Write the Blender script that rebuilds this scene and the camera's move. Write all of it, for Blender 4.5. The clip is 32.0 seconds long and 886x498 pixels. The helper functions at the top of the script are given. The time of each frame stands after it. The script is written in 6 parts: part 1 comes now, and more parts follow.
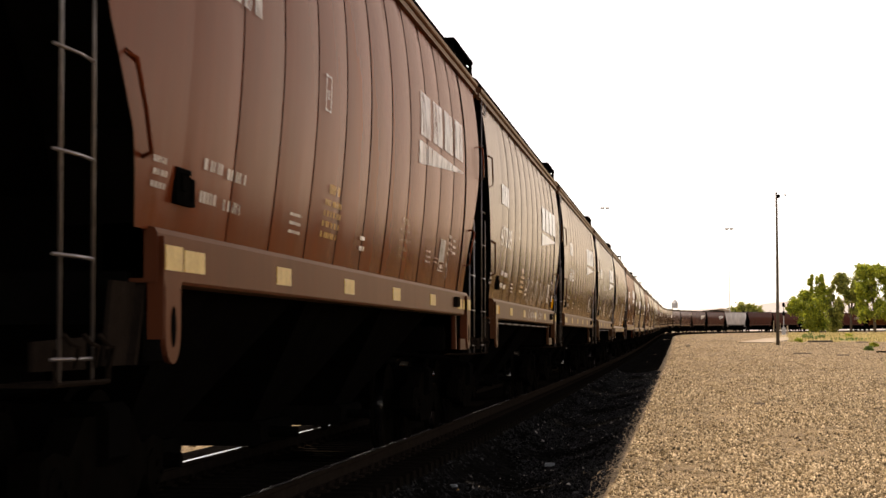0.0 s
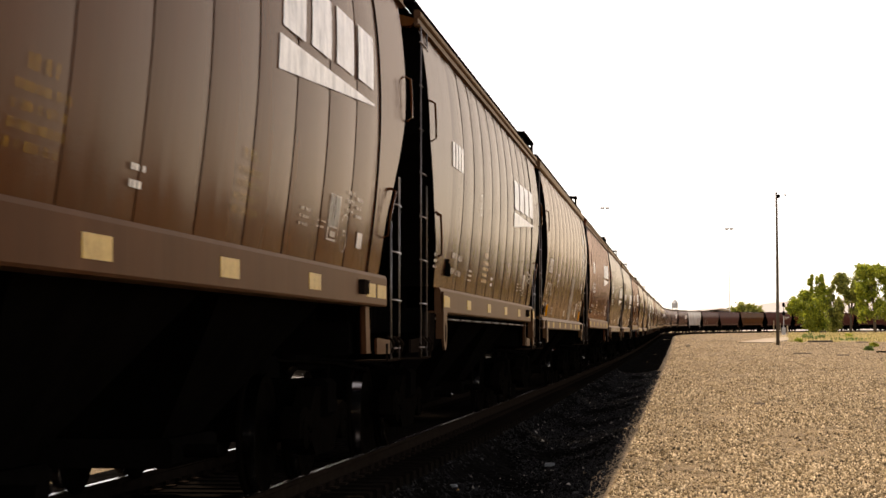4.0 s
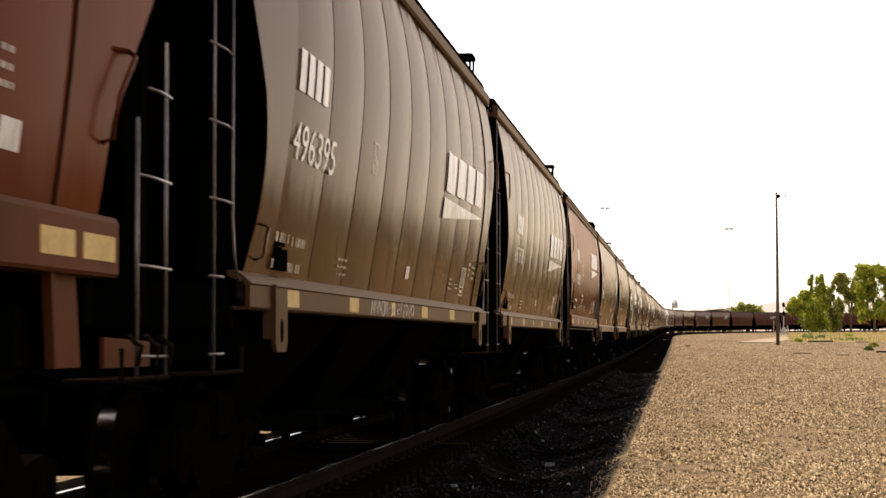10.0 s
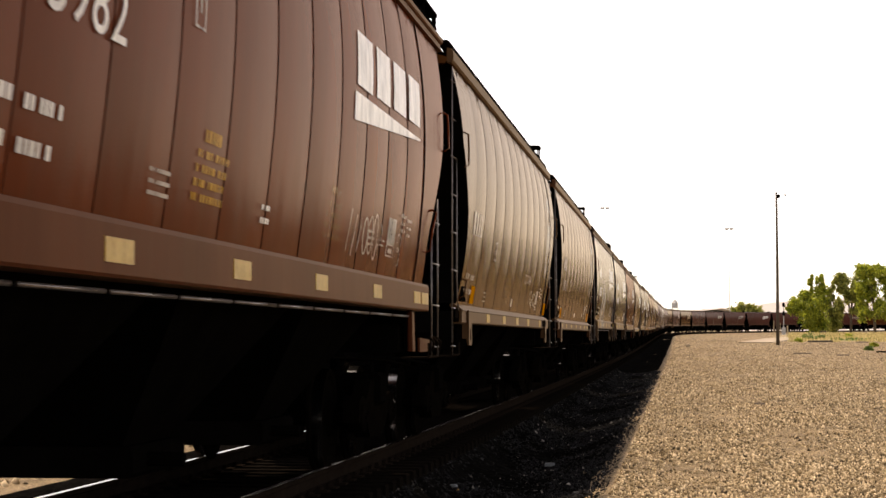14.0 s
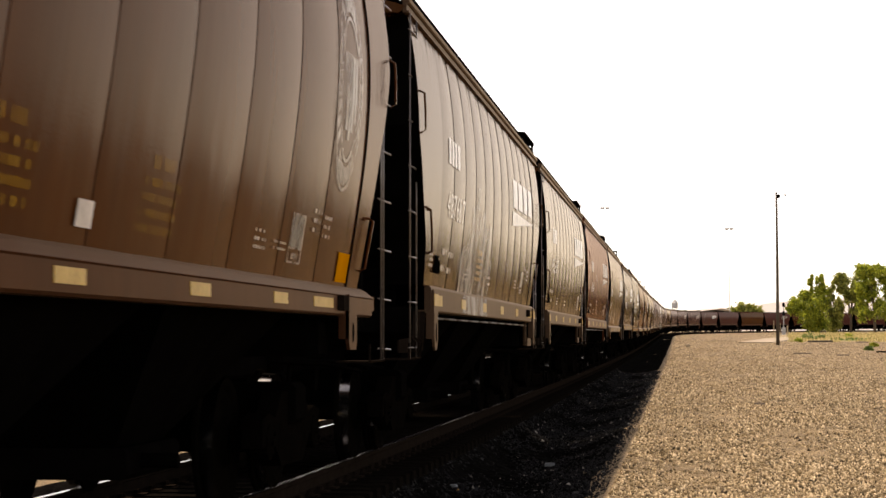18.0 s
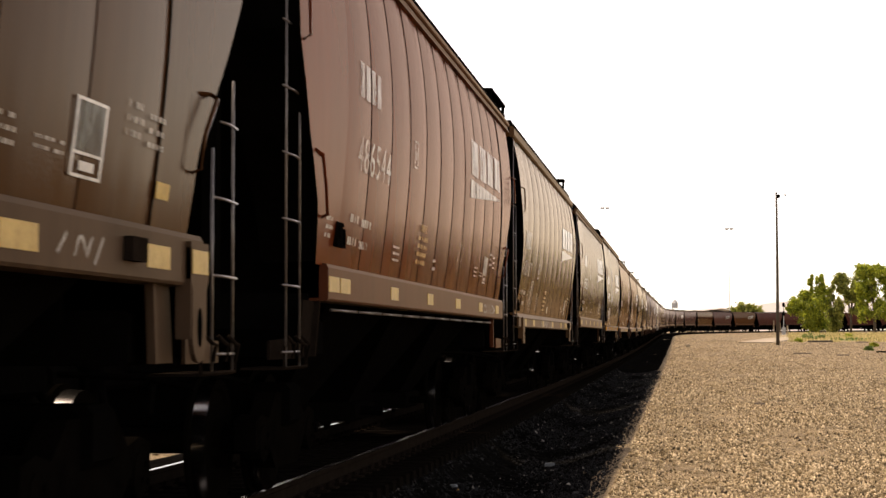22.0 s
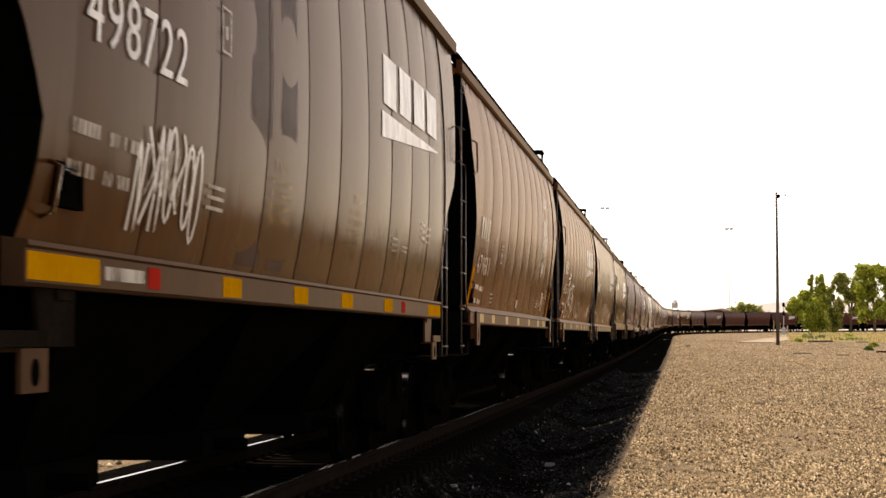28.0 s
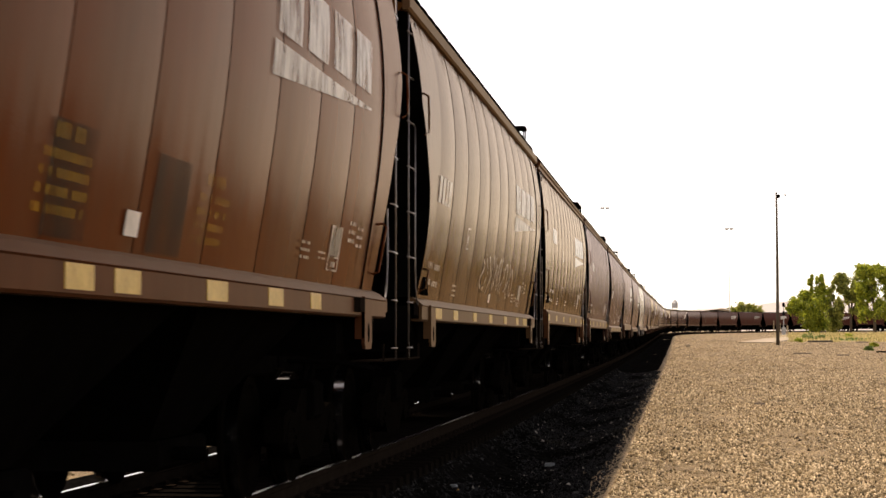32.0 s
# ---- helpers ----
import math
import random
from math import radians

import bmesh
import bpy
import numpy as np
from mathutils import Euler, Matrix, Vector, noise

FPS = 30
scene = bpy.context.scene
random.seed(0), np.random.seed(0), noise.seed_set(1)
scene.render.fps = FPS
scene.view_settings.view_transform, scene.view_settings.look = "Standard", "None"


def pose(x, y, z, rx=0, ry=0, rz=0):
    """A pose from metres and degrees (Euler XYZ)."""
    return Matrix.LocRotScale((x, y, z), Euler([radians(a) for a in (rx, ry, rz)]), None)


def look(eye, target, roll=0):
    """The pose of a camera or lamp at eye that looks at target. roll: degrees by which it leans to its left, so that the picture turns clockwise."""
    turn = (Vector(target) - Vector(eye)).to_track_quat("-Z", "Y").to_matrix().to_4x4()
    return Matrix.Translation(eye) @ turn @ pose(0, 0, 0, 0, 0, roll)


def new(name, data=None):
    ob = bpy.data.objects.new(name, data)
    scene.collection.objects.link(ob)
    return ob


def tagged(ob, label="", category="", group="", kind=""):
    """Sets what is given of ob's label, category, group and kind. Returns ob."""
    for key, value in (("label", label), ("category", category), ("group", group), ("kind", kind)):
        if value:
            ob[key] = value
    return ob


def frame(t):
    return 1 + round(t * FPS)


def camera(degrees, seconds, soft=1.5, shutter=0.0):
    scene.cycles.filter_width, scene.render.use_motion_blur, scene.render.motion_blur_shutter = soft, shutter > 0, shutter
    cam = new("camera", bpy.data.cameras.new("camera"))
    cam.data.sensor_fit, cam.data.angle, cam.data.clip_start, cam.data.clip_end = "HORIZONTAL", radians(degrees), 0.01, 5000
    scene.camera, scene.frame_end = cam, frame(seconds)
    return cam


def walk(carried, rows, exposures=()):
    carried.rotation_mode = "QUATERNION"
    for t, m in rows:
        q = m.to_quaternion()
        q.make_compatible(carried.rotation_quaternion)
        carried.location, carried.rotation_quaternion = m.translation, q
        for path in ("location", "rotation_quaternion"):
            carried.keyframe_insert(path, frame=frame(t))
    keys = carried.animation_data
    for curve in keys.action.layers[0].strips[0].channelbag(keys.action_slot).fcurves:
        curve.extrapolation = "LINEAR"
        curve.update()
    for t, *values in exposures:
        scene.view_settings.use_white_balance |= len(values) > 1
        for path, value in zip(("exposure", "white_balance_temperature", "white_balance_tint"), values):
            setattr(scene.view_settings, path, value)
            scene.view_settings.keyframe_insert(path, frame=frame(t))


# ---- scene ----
# ---- camera ----
cam = camera(24.21, 32.0, soft=1.5, shutter=0.15)
EYE = Vector((0.0, 0.0, 1.48))
AIM = Vector((-math.sin(radians(6.505)) * math.cos(radians(2.514)), math.cos(radians(6.505)) * math.cos(radians(2.514)), math.sin(radians(2.514))))
VIEW = look(EYE, EYE + AIM)
walk(cam, [(0.0, VIEW), (32.0, VIEW)], [(0.0, 0.0, 8300, 20), (32.0, 0.0, 8300, 20)])

# ---- light ----
SUN_TO = Vector((-1.785, 1.75, 4.7)).normalized()
SUN_ELEV = math.asin(SUN_TO.z)
world = bpy.data.worlds.new("sky")
scene.world = world
world.use_nodes = True
wn = world.node_tree.nodes
sky = wn.new("ShaderNodeTexSky")
sky.sky_type = "NISHITA"
sky.sun_disc = False
sky.sun_elevation = SUN_ELEV
sky.sun_rotation = math.atan2(SUN_TO.x, SUN_TO.y)
sky.air_density, sky.dust_density, sky.ozone_density = 0.6, 1.0, 1.0
wn["Background"].inputs["Strength"].default_value = 0.33
haze = wn.new("ShaderNodeHueSaturation")
haze.inputs["Saturation"].default_value = 0.5
world.node_tree.links.new(sky.outputs[0], haze.inputs["Color"])
world.node_tree.links.new(haze.outputs[0], wn["Background"].inputs["Color"])
sun = new("sun", bpy.data.lights.new("sun", "SUN"))
sun.data.energy, sun.data.angle, sun.data.color = 3.9, radians(0.53), (1.0, 0.95, 0.88)
sun.matrix_world = look((0, 0, 60), Vector((0, 0, 60)) - SUN_TO)


# ---- materials ----
def nodes_of(name):
    m = bpy.data.materials.new(name)
    m.use_nodes = True
    nt = m.node_tree
    return m, nt, nt.nodes["Principled BSDF"]


def add(nt, kind, **values):
    n = nt.nodes.new(kind)
    for key, value in values.items():
        n.inputs[key.replace("_", " ")].default_value = value
    return n


def ramp(nt, source, stops):
    r = nt.nodes.new("ShaderNodeValToRGB")
    while len(r.color_ramp.elements) < len(stops):
        r.color_ramp.elements.new(0.5)
    for e, (p, c) in zip(r.color_ramp.elements, stops):
        e.position, e.color = p, (*c, 1) if len(c) == 3 else c
    nt.links.new(source, r.inputs[0])
    return r


def surface(name, stops, scale=4.0, rough=0.7, metal=0.0, bump=0.2, fine=40.0, stretch=(1, 1, 1), spec=0.5, dist=0.01):
    """A two-scale noise surface in the object's own space."""
    m, nt, b = nodes_of(name)
    tc = nt.nodes.new("ShaderNodeTexCoord")
    mp = nt.nodes.new("ShaderNodeMapping")
    mp.inputs["Scale"].default_value = stretch
    nt.links.new(tc.outputs["Object"], mp.inputs["Vector"])
    a = add(nt, "ShaderNodeTexNoise", Scale=scale, Detail=6.0, Roughness=0.6)
    f = add(nt, "ShaderNodeTexNoise", Scale=fine, Detail=3.0)
    nt.links.new(mp.outputs[0], a.inputs["Vector"])
    nt.links.new(mp.outputs[0], f.inputs["Vector"])
    mx = nt.nodes.new("ShaderNodeMix")
    mx.inputs[0].default_value = 0.35
    nt.links.new(a.outputs[0], mx.inputs[2])
    nt.links.new(f.outputs[0], mx.inputs[3])
    r = ramp(nt, mx.outputs[0], stops)
    nt.links.new(r.outputs[0], b.inputs["Base Color"])
    b.inputs["Roughness"].default_value = rough
    b.inputs["Metallic"].default_value = metal
    b.inputs["Specular IOR Level"].default_value = spec
    if bump:
        bp = add(nt, "ShaderNodeBump", Strength=bump, Distance=dist)
        nt.links.new(f.outputs[0], bp.inputs["Height"])
        nt.links.new(bp.outputs[0], b.inputs["Normal"])
    return m


def dusty_gloss(nt, b, gloss, rough, normal=None, power=7.5, most=1.0):
    """Lays over a surface the dusty gloss that it shows at a glancing look."""
    gl = nt.nodes.new("ShaderNodeBsdfGlossy")
    gl.inputs["Color"].default_value = (*gloss, 1)
    if isinstance(rough, float):
        gl.inputs["Roughness"].default_value = rough
    else:
        nt.links.new(rough, gl.inputs["Roughness"])
    if normal is not None:
        nt.links.new(normal, gl.inputs["Normal"])
    lw = nt.nodes.new("ShaderNodeLayerWeight")
    lw.inputs["Blend"].default_value = 0.5
    pw = nt.nodes.new("ShaderNodeMath")
    pw.operation = "POWER"
    pw.inputs[1].default_value = power
    nt.links.new(lw.outputs["Facing"], pw.inputs[0])
    mix = nt.nodes.new("ShaderNodeMixShader")
    cap = nt.nodes.new("ShaderNodeMath")
    cap.operation = "MULTIPLY"
    cap.inputs[1].default_value = most
    nt.links.new(pw.outputs[0], cap.inputs[0])
    nt.links.new(cap.outputs[0], mix.inputs[0])
    nt.links.new(b.outputs[0], mix.inputs[1])
    nt.links.new(gl.outputs[0], mix.inputs[2])
    return mix.outputs[0]


def car_paint(name, base, dust, dustiness, rough, gloss):
    """Weathered freight-car paint: patches that differ from sheet to sheet, streaks down the side, a film of dust."""
    m, nt, b = nodes_of(name)
    tc = nt.nodes.new("ShaderNodeTexCoord")
    oi = nt.nodes.new("ShaderNodeObjectInfo")
    mul = nt.nodes.new("ShaderNodeMath")
    mul.operation = "MULTIPLY"
    mul.inputs[1].default_value = 37.0
    nt.links.new(oi.outputs["Random"], mul.inputs[0])

    def tex(scale, stretch, detail):
        mp = nt.nodes.new("ShaderNodeMapping")
        mp.inputs["Scale"].default_value = stretch
        nt.links.new(tc.outputs["Object"], mp.inputs["Vector"])
        n = add(nt, "ShaderNodeTexNoise", Scale=scale, Detail=detail, Roughness=0.62)
        n.noise_dimensions = "4D"
        nt.links.new(mp.outputs[0], n.inputs["Vector"])
        nt.links.new(mul.outputs[0], n.inputs["W"])
        return n.outputs[0]

    patch = ramp(nt, tex(1.1, (1, 1, 0.6), 5.0), [(0.36, (0, 0, 0)), (0.68, (1, 1, 1))])
    streak = ramp(nt, tex(5.5, (1, 1, 0.09), 4.0), [(0.44, (0, 0, 0)), (0.72, (1, 1, 1))])
    grain = tex(60.0, (1, 1, 1), 2.0)
    mix1 = nt.nodes.new("ShaderNodeMix")
    mix1.data_type = "RGBA"
    mix1.inputs[6].default_value = (*base, 1)
    mix1.inputs[7].default_value = (base[0] * 0.62 + 0.012, base[1] * 0.62 + 0.009, base[2] * 0.62 + 0.006, 1)
    nt.links.new(patch.outputs[0], mix1.inputs[0])
    lvl = nt.nodes.new("ShaderNodeMath")
    lvl.operation = "MULTIPLY"
    lvl.inputs[1].default_value = dustiness
    nt.links.new(streak.outputs[0], lvl.inputs[0])
    mix2 = nt.nodes.new("ShaderNodeMix")
    mix2.data_type = "RGBA"
    mix2.inputs[7].default_value = (*dust, 1)
    nt.links.new(lvl.outputs[0], mix2.inputs[0])
    nt.links.new(mix1.outputs[2], mix2.inputs[6])
    nt.links.new(mix2.outputs[2], b.inputs["Base Color"])
    rr = ramp(nt, patch.outputs[0], [(0.0, (rough - 0.05,) * 3), (1.0, (rough + 0.04,) * 3)])
    nt.links.new(rr.outputs[0], b.inputs["Roughness"])
    b.inputs["Specular IOR Level"].default_value = 0.0
    bp = add(nt, "ShaderNodeBump", Strength=0.12, Distance=0.006)
    nt.links.new(grain, bp.inputs["Height"])
    # sheets that have buckled a little between their seams
    wave = add(nt, "ShaderNodeBump", Strength=0.6, Distance=0.035)
    nt.links.new(tex(2.2, (1, 1, 0.28), 1.5), wave.inputs["Height"])
    nt.links.new(wave.outputs[0], bp.inputs["Normal"])
    nt.links.new(bp.outputs[0], b.inputs["Normal"])
    out = dusty_gloss(nt, b, gloss, rr.outputs[0], bp.outputs[0], 7.4, 0.86)
    nt.links.new(out, nt.nodes["Material Output"].inputs["Surface"])
    return m


DUST = (0.28, 0.17, 0.09)
PAINT = {
    "red": car_paint("red_brown_paint", (0.128, 0.022, 0.005), DUST, 0.03, 0.16, (0.55, 0.41, 0.32)),
    "rusty": car_paint("rusty_brown_paint", (0.108, 0.024, 0.0055), DUST, 0.05, 0.16, (0.61, 0.49, 0.38)),
    "brown": car_paint("brown_paint", (0.078, 0.022, 0.005), DUST, 0.05, 0.16, (0.70, 0.59, 0.47)),
    "dull": car_paint("dull_brown_paint", (0.070, 0.023, 0.0055), DUST, 0.06, 0.16, (0.71, 0.62, 0.51)),
    "grey": car_paint("grey_brown_paint", (0.066, 0.025, 0.008), DUST, 0.07, 0.16, (0.80, 0.71, 0.59)),
    "tan": car_paint("tan_weathered_paint", (0.072, 0.024, 0.005), DUST, 0.05, 0.16, (0.71, 0.60, 0.48)),
    "maroon": car_paint("maroon_paint", (0.085, 0.026, 0.020), DUST, 0.05, 0.25, (0.52, 0.44, 0.40)),
    "pale": car_paint("pale_grey_paint", (0.62, 0.58, 0.54), DUST, 0.2, 0.24, (0.80, 0.74, 0.66)),
}
SILL_PAINT = {k: car_paint(k + "_sill_paint", v, (0.26, 0.15, 0.07), 0.06, 0.40, (0.42, 0.33, 0.24))
              for k, v in (("red", (0.105, 0.028, 0.012)), ("rusty", (0.092, 0.030, 0.013)), ("brown", (0.085, 0.032, 0.014)), ("dull", (0.085, 0.040, 0.020)), ("grey", (0.085, 0.052, 0.032)), ("tan", (0.10, 0.052, 0.024)), ("maroon", (0.07, 0.03, 0.022)), ("pale", (0.4, 0.36, 0.32)))}
# Near-black: the shade on car ends and underbody is put into this colour.
BLACK = surface("black_shaded_steel", [(0.3, (0.0015, 0.0013, 0.0011)), (0.7, (0.0045, 0.004, 0.0034))], 3.0, 0.95, 0.0, 0.2, spec=0.0)
SEAM_DARK = surface("dark_seam", [(0.3, (0.010, 0.006, 0.004)), (0.7, (0.026, 0.015, 0.009))], 5.0, 0.9, 0.0, 0.2, spec=0.0)
# Iron darkened almost to black; the shade under the cars is in its colour.
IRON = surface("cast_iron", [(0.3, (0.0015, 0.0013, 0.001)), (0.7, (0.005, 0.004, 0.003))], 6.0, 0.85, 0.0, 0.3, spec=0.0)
RAILHEAD = surface("worn_rail_head", [(0.3, (0.26, 0.24, 0.22)), (0.7, (0.42, 0.39, 0.36))], 5.0, 0.24, 1.0, 0.05)
LADDER = surface("worn_ladder_steel", [(0.3, (0.10, 0.085, 0.075)), (0.7, (0.22, 0.19, 0.17))], 8.0, 0.34, 0.6, 0.1)
STEEL = surface("bright_worn_steel", [(0.3, (0.24, 0.23, 0.21)), (0.7, (0.42, 0.40, 0.37))], 5.0, 0.15, 1.0, 0.05)
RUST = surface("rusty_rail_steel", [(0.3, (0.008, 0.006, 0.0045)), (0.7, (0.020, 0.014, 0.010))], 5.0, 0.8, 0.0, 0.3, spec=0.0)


def stencil_paint(name, stops, scale, low, high, power=6.0):
    """Thin paint that has worn through in places; low and high tell how much of it is left."""
    m = surface(name, stops, scale, 0.6, 0.0, 0.0, spec=0.0)
    nt = m.node_tree
    tc = nt.nodes.new("ShaderNodeTexCoord")
    mp = nt.nodes.new("ShaderNodeMapping")
    mp.inputs["Scale"].default_value = (1, 1, 0.35)
    nt.links.new(tc.outputs["Object"], mp.inputs["Vector"])
    n = add(nt, "ShaderNodeTexNoise", Scale=scale, Detail=6.0, Roughness=0.7)
    nt.links.new(mp.outputs[0], n.inputs["Vector"])
    left = ramp(nt, n.outputs[0], [(0.36, (low,) * 3), (0.60, (high,) * 3)])
    bare = nt.nodes.new("ShaderNodeBsdfTransparent")
    mix = nt.nodes.new("ShaderNodeMixShader")
    nt.links.new(left.outputs[0], mix.inputs[0])
    nt.links.new(bare.outputs[0], mix.inputs[1])
    nt.links.new(dusty_gloss(nt, nt.nodes["Principled BSDF"], (1.0, 0.96, 0.88), 0.35, None, power), mix.inputs[2])
    nt.links.new(mix.outputs[0], nt.nodes["Material Output"].inputs["Surface"])
    return m


WHITE = stencil_paint("chalky_white_stencil", [(0.32, (0.58, 0.53, 0.45)), (0.62, (0.86, 0.81, 0.73))], 5.0, 0.66, 0.98, 4.5)
FADED = stencil_paint("faded_stencil", [(0.30, (0.42, 0.36, 0.28)), (0.7, (0.66, 0.58, 0.48))], 4.0, 0.15, 0.75)
PALE = stencil_paint("pale_worn_emblem", [(0.36, (0.42, 0.37, 0.28)), (0.60, (0.62, 0.56, 0.44))], 3.5, 0.05, 0.7)
GHOST = stencil_paint("ghost_of_spray_paint", [(0.30, (0.36, 0.32, 0.27)), (0.7, (0.55, 0.50, 0.43))], 2.2, 0.0, 0.55)
YELLOW = stencil_paint("yellow_stencil", [(0.32, (0.50, 0.24, 0.006)), (0.65, (0.68, 0.36, 0.01))], 6.0, 0.35, 0.9, 10.0)
OCHRE = stencil_paint("faded_yellow_stencil", [(0.32, (0.46, 0.23, 0.012)), (0.65, (0.60, 0.32, 0.02))], 6.0, 0.04, 0.38, 10.0)
GREENISH = stencil_paint("dull_green_panel", [(0.3, (0.06, 0.065, 0.05)), (0.7, (0.12, 0.12, 0.095))], 8.0, 0.3, 0.8)
GREENSTAIN = stencil_paint("faint_green_stain", [(0.3, (0.03, 0.032, 0.022)), (0.7, (0.055, 0.055, 0.04))], 2.0, 0.12, 0.55, 12.0)
GREENPAINT = stencil_paint("pale_green_spray", [(0.32, (0.20, 0.28, 0.22)), (0.65, (0.34, 0.42, 0.34))], 5.0, 0.2, 0.75)
STREAK = stencil_paint("maroon_streak", [(0.3, (0.045, 0.018, 0.016)), (0.7, (0.075, 0.03, 0.026))], 1.2, 0.3, 0.62, 12.0)
DARKSPRAY = stencil_paint("dark_spray", [(0.3, (0.03, 0.024, 0.02)), (0.7, (0.06, 0.05, 0.04))], 4.0, 0.3, 0.85, 12.0)
ORANGE = surface("orange_placard", [(0.3, (0.46, 0.17, 0.003)), (0.7, (0.60, 0.235, 0.005))], 3.0, 0.5, 0.0, 0.0, spec=0.0)
REFLECT = surface("cream_reflective_tape", [(0.32, (0.44, 0.27, 0.05)), (0.65, (0.66, 0.44, 0.11))], 7.0, 0.4, 0.0, 0.0, spec=0.06)
AMBER = surface("amber_reflective_tape", [(0.32, (0.48, 0.20, 0.005)), (0.65, (0.62, 0.28, 0.008))], 7.0, 0.4, 0.0, 0.0, spec=0.0)
GREYPAINT = surface("pale_grey_paint_flake", [(0.3, (0.10, 0.115, 0.12)), (0.7, (0.19, 0.21, 0.21))], 9.0, 0.6, 0.0, 0.1)
DULLAMBER = surface("amber_plastic", [(0.3, (0.35, 0.15, 0.01)), (0.7, (0.5, 0.24, 0.02))], 9.0, 0.5, 0.0, 0.0)
DIMSTONE = surface("dull_grey_stone", [(0.3, (0.02, 0.02, 0.02)), (0.7, (0.05, 0.05, 0.05))], 12.0, 0.8, 0.0, 0.4)
REDTAPE = surface("red_reflective_tape", [(0.3, (0.36, 0.02, 0.012)), (0.7, (0.46, 0.03, 0.02))], 7.0, 0.4, 0.0, 0.0, spec=0.0)
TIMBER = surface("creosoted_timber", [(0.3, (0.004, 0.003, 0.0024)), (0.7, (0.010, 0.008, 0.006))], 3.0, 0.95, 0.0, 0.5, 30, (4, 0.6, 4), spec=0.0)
GREYWOOD = surface("grey_weathered_timber", [(0.3, (0.14, 0.11, 0.085)), (0.7, (0.26, 0.21, 0.17))], 3.0, 0.9, 0.0, 0.5, 30, (4, 0.6, 4))
CONCRETE = surface("sunlit_concrete", [(0.3, (0.29, 0.225, 0.14)), (0.7, (0.41, 0.33, 0.22))], 0.7, 0.85, 0.0, 0.3)
GALV = surface("galvanised_steel", [(0.3, (0.35, 0.36, 0.35)), (0.7, (0.5, 0.5, 0.48))], 2.0, 0.5, 0.4, 0.0)
POLEWOOD = surface("dark_pole_timber", [(0.3, (0.05, 0.04, 0.028)), (0.7, (0.10, 0.08, 0.055))], 2.0, 0.85, 0.0, 0.3, 20, (6, 6, 0.5))
BARK = surface("bark", [(0.3, (0.06, 0.045, 0.03)), (0.7, (0.13, 0.10, 0.07))], 6.0, 0.9, 0.0, 0.5)


def leaf_material(name, dark, light):
    m, nt, b = nodes_of(name)
    g = nt.nodes.new("ShaderNodeNewGeometry")
    r = ramp(nt, g.outputs["Random Per Island"], [(0.0, dark), (1.0, light)])
    nt.links.new(r.outputs[0], b.inputs["Base Color"])
    b.inputs["Roughness"].default_value = 0.55
    tr = nt.nodes.new("ShaderNodeBsdfTranslucent")
    nt.links.new(r.outputs[0], tr.inputs["Color"])
    mix = nt.nodes.new("ShaderNodeMixShader")
    mix.inputs[0].default_value = 0.45
    nt.links.new(b.outputs[0], mix.inputs[1])
    nt.links.new(tr.outputs[0], mix.inputs[2])
    nt.links.new(mix.outputs[0], nt.nodes["Material Output"].inputs["Surface"])
    return m


LEAF = leaf_material("poplar_leaves", (0.09, 0.14, 0.012), (0.56, 0.60, 0.07))
LEAF2 = leaf_material("cottonwood_leaves", (0.10, 0.13, 0.02), (0.50, 0.50, 0.12))
DRYGRASS = leaf_material("dry_grass", (0.40, 0.32, 0.12), (0.64, 0.53, 0.24))
GREENGRASS = leaf_material("green_weeds", (0.06, 0.12, 0.02), (0.18, 0.26, 0.06))


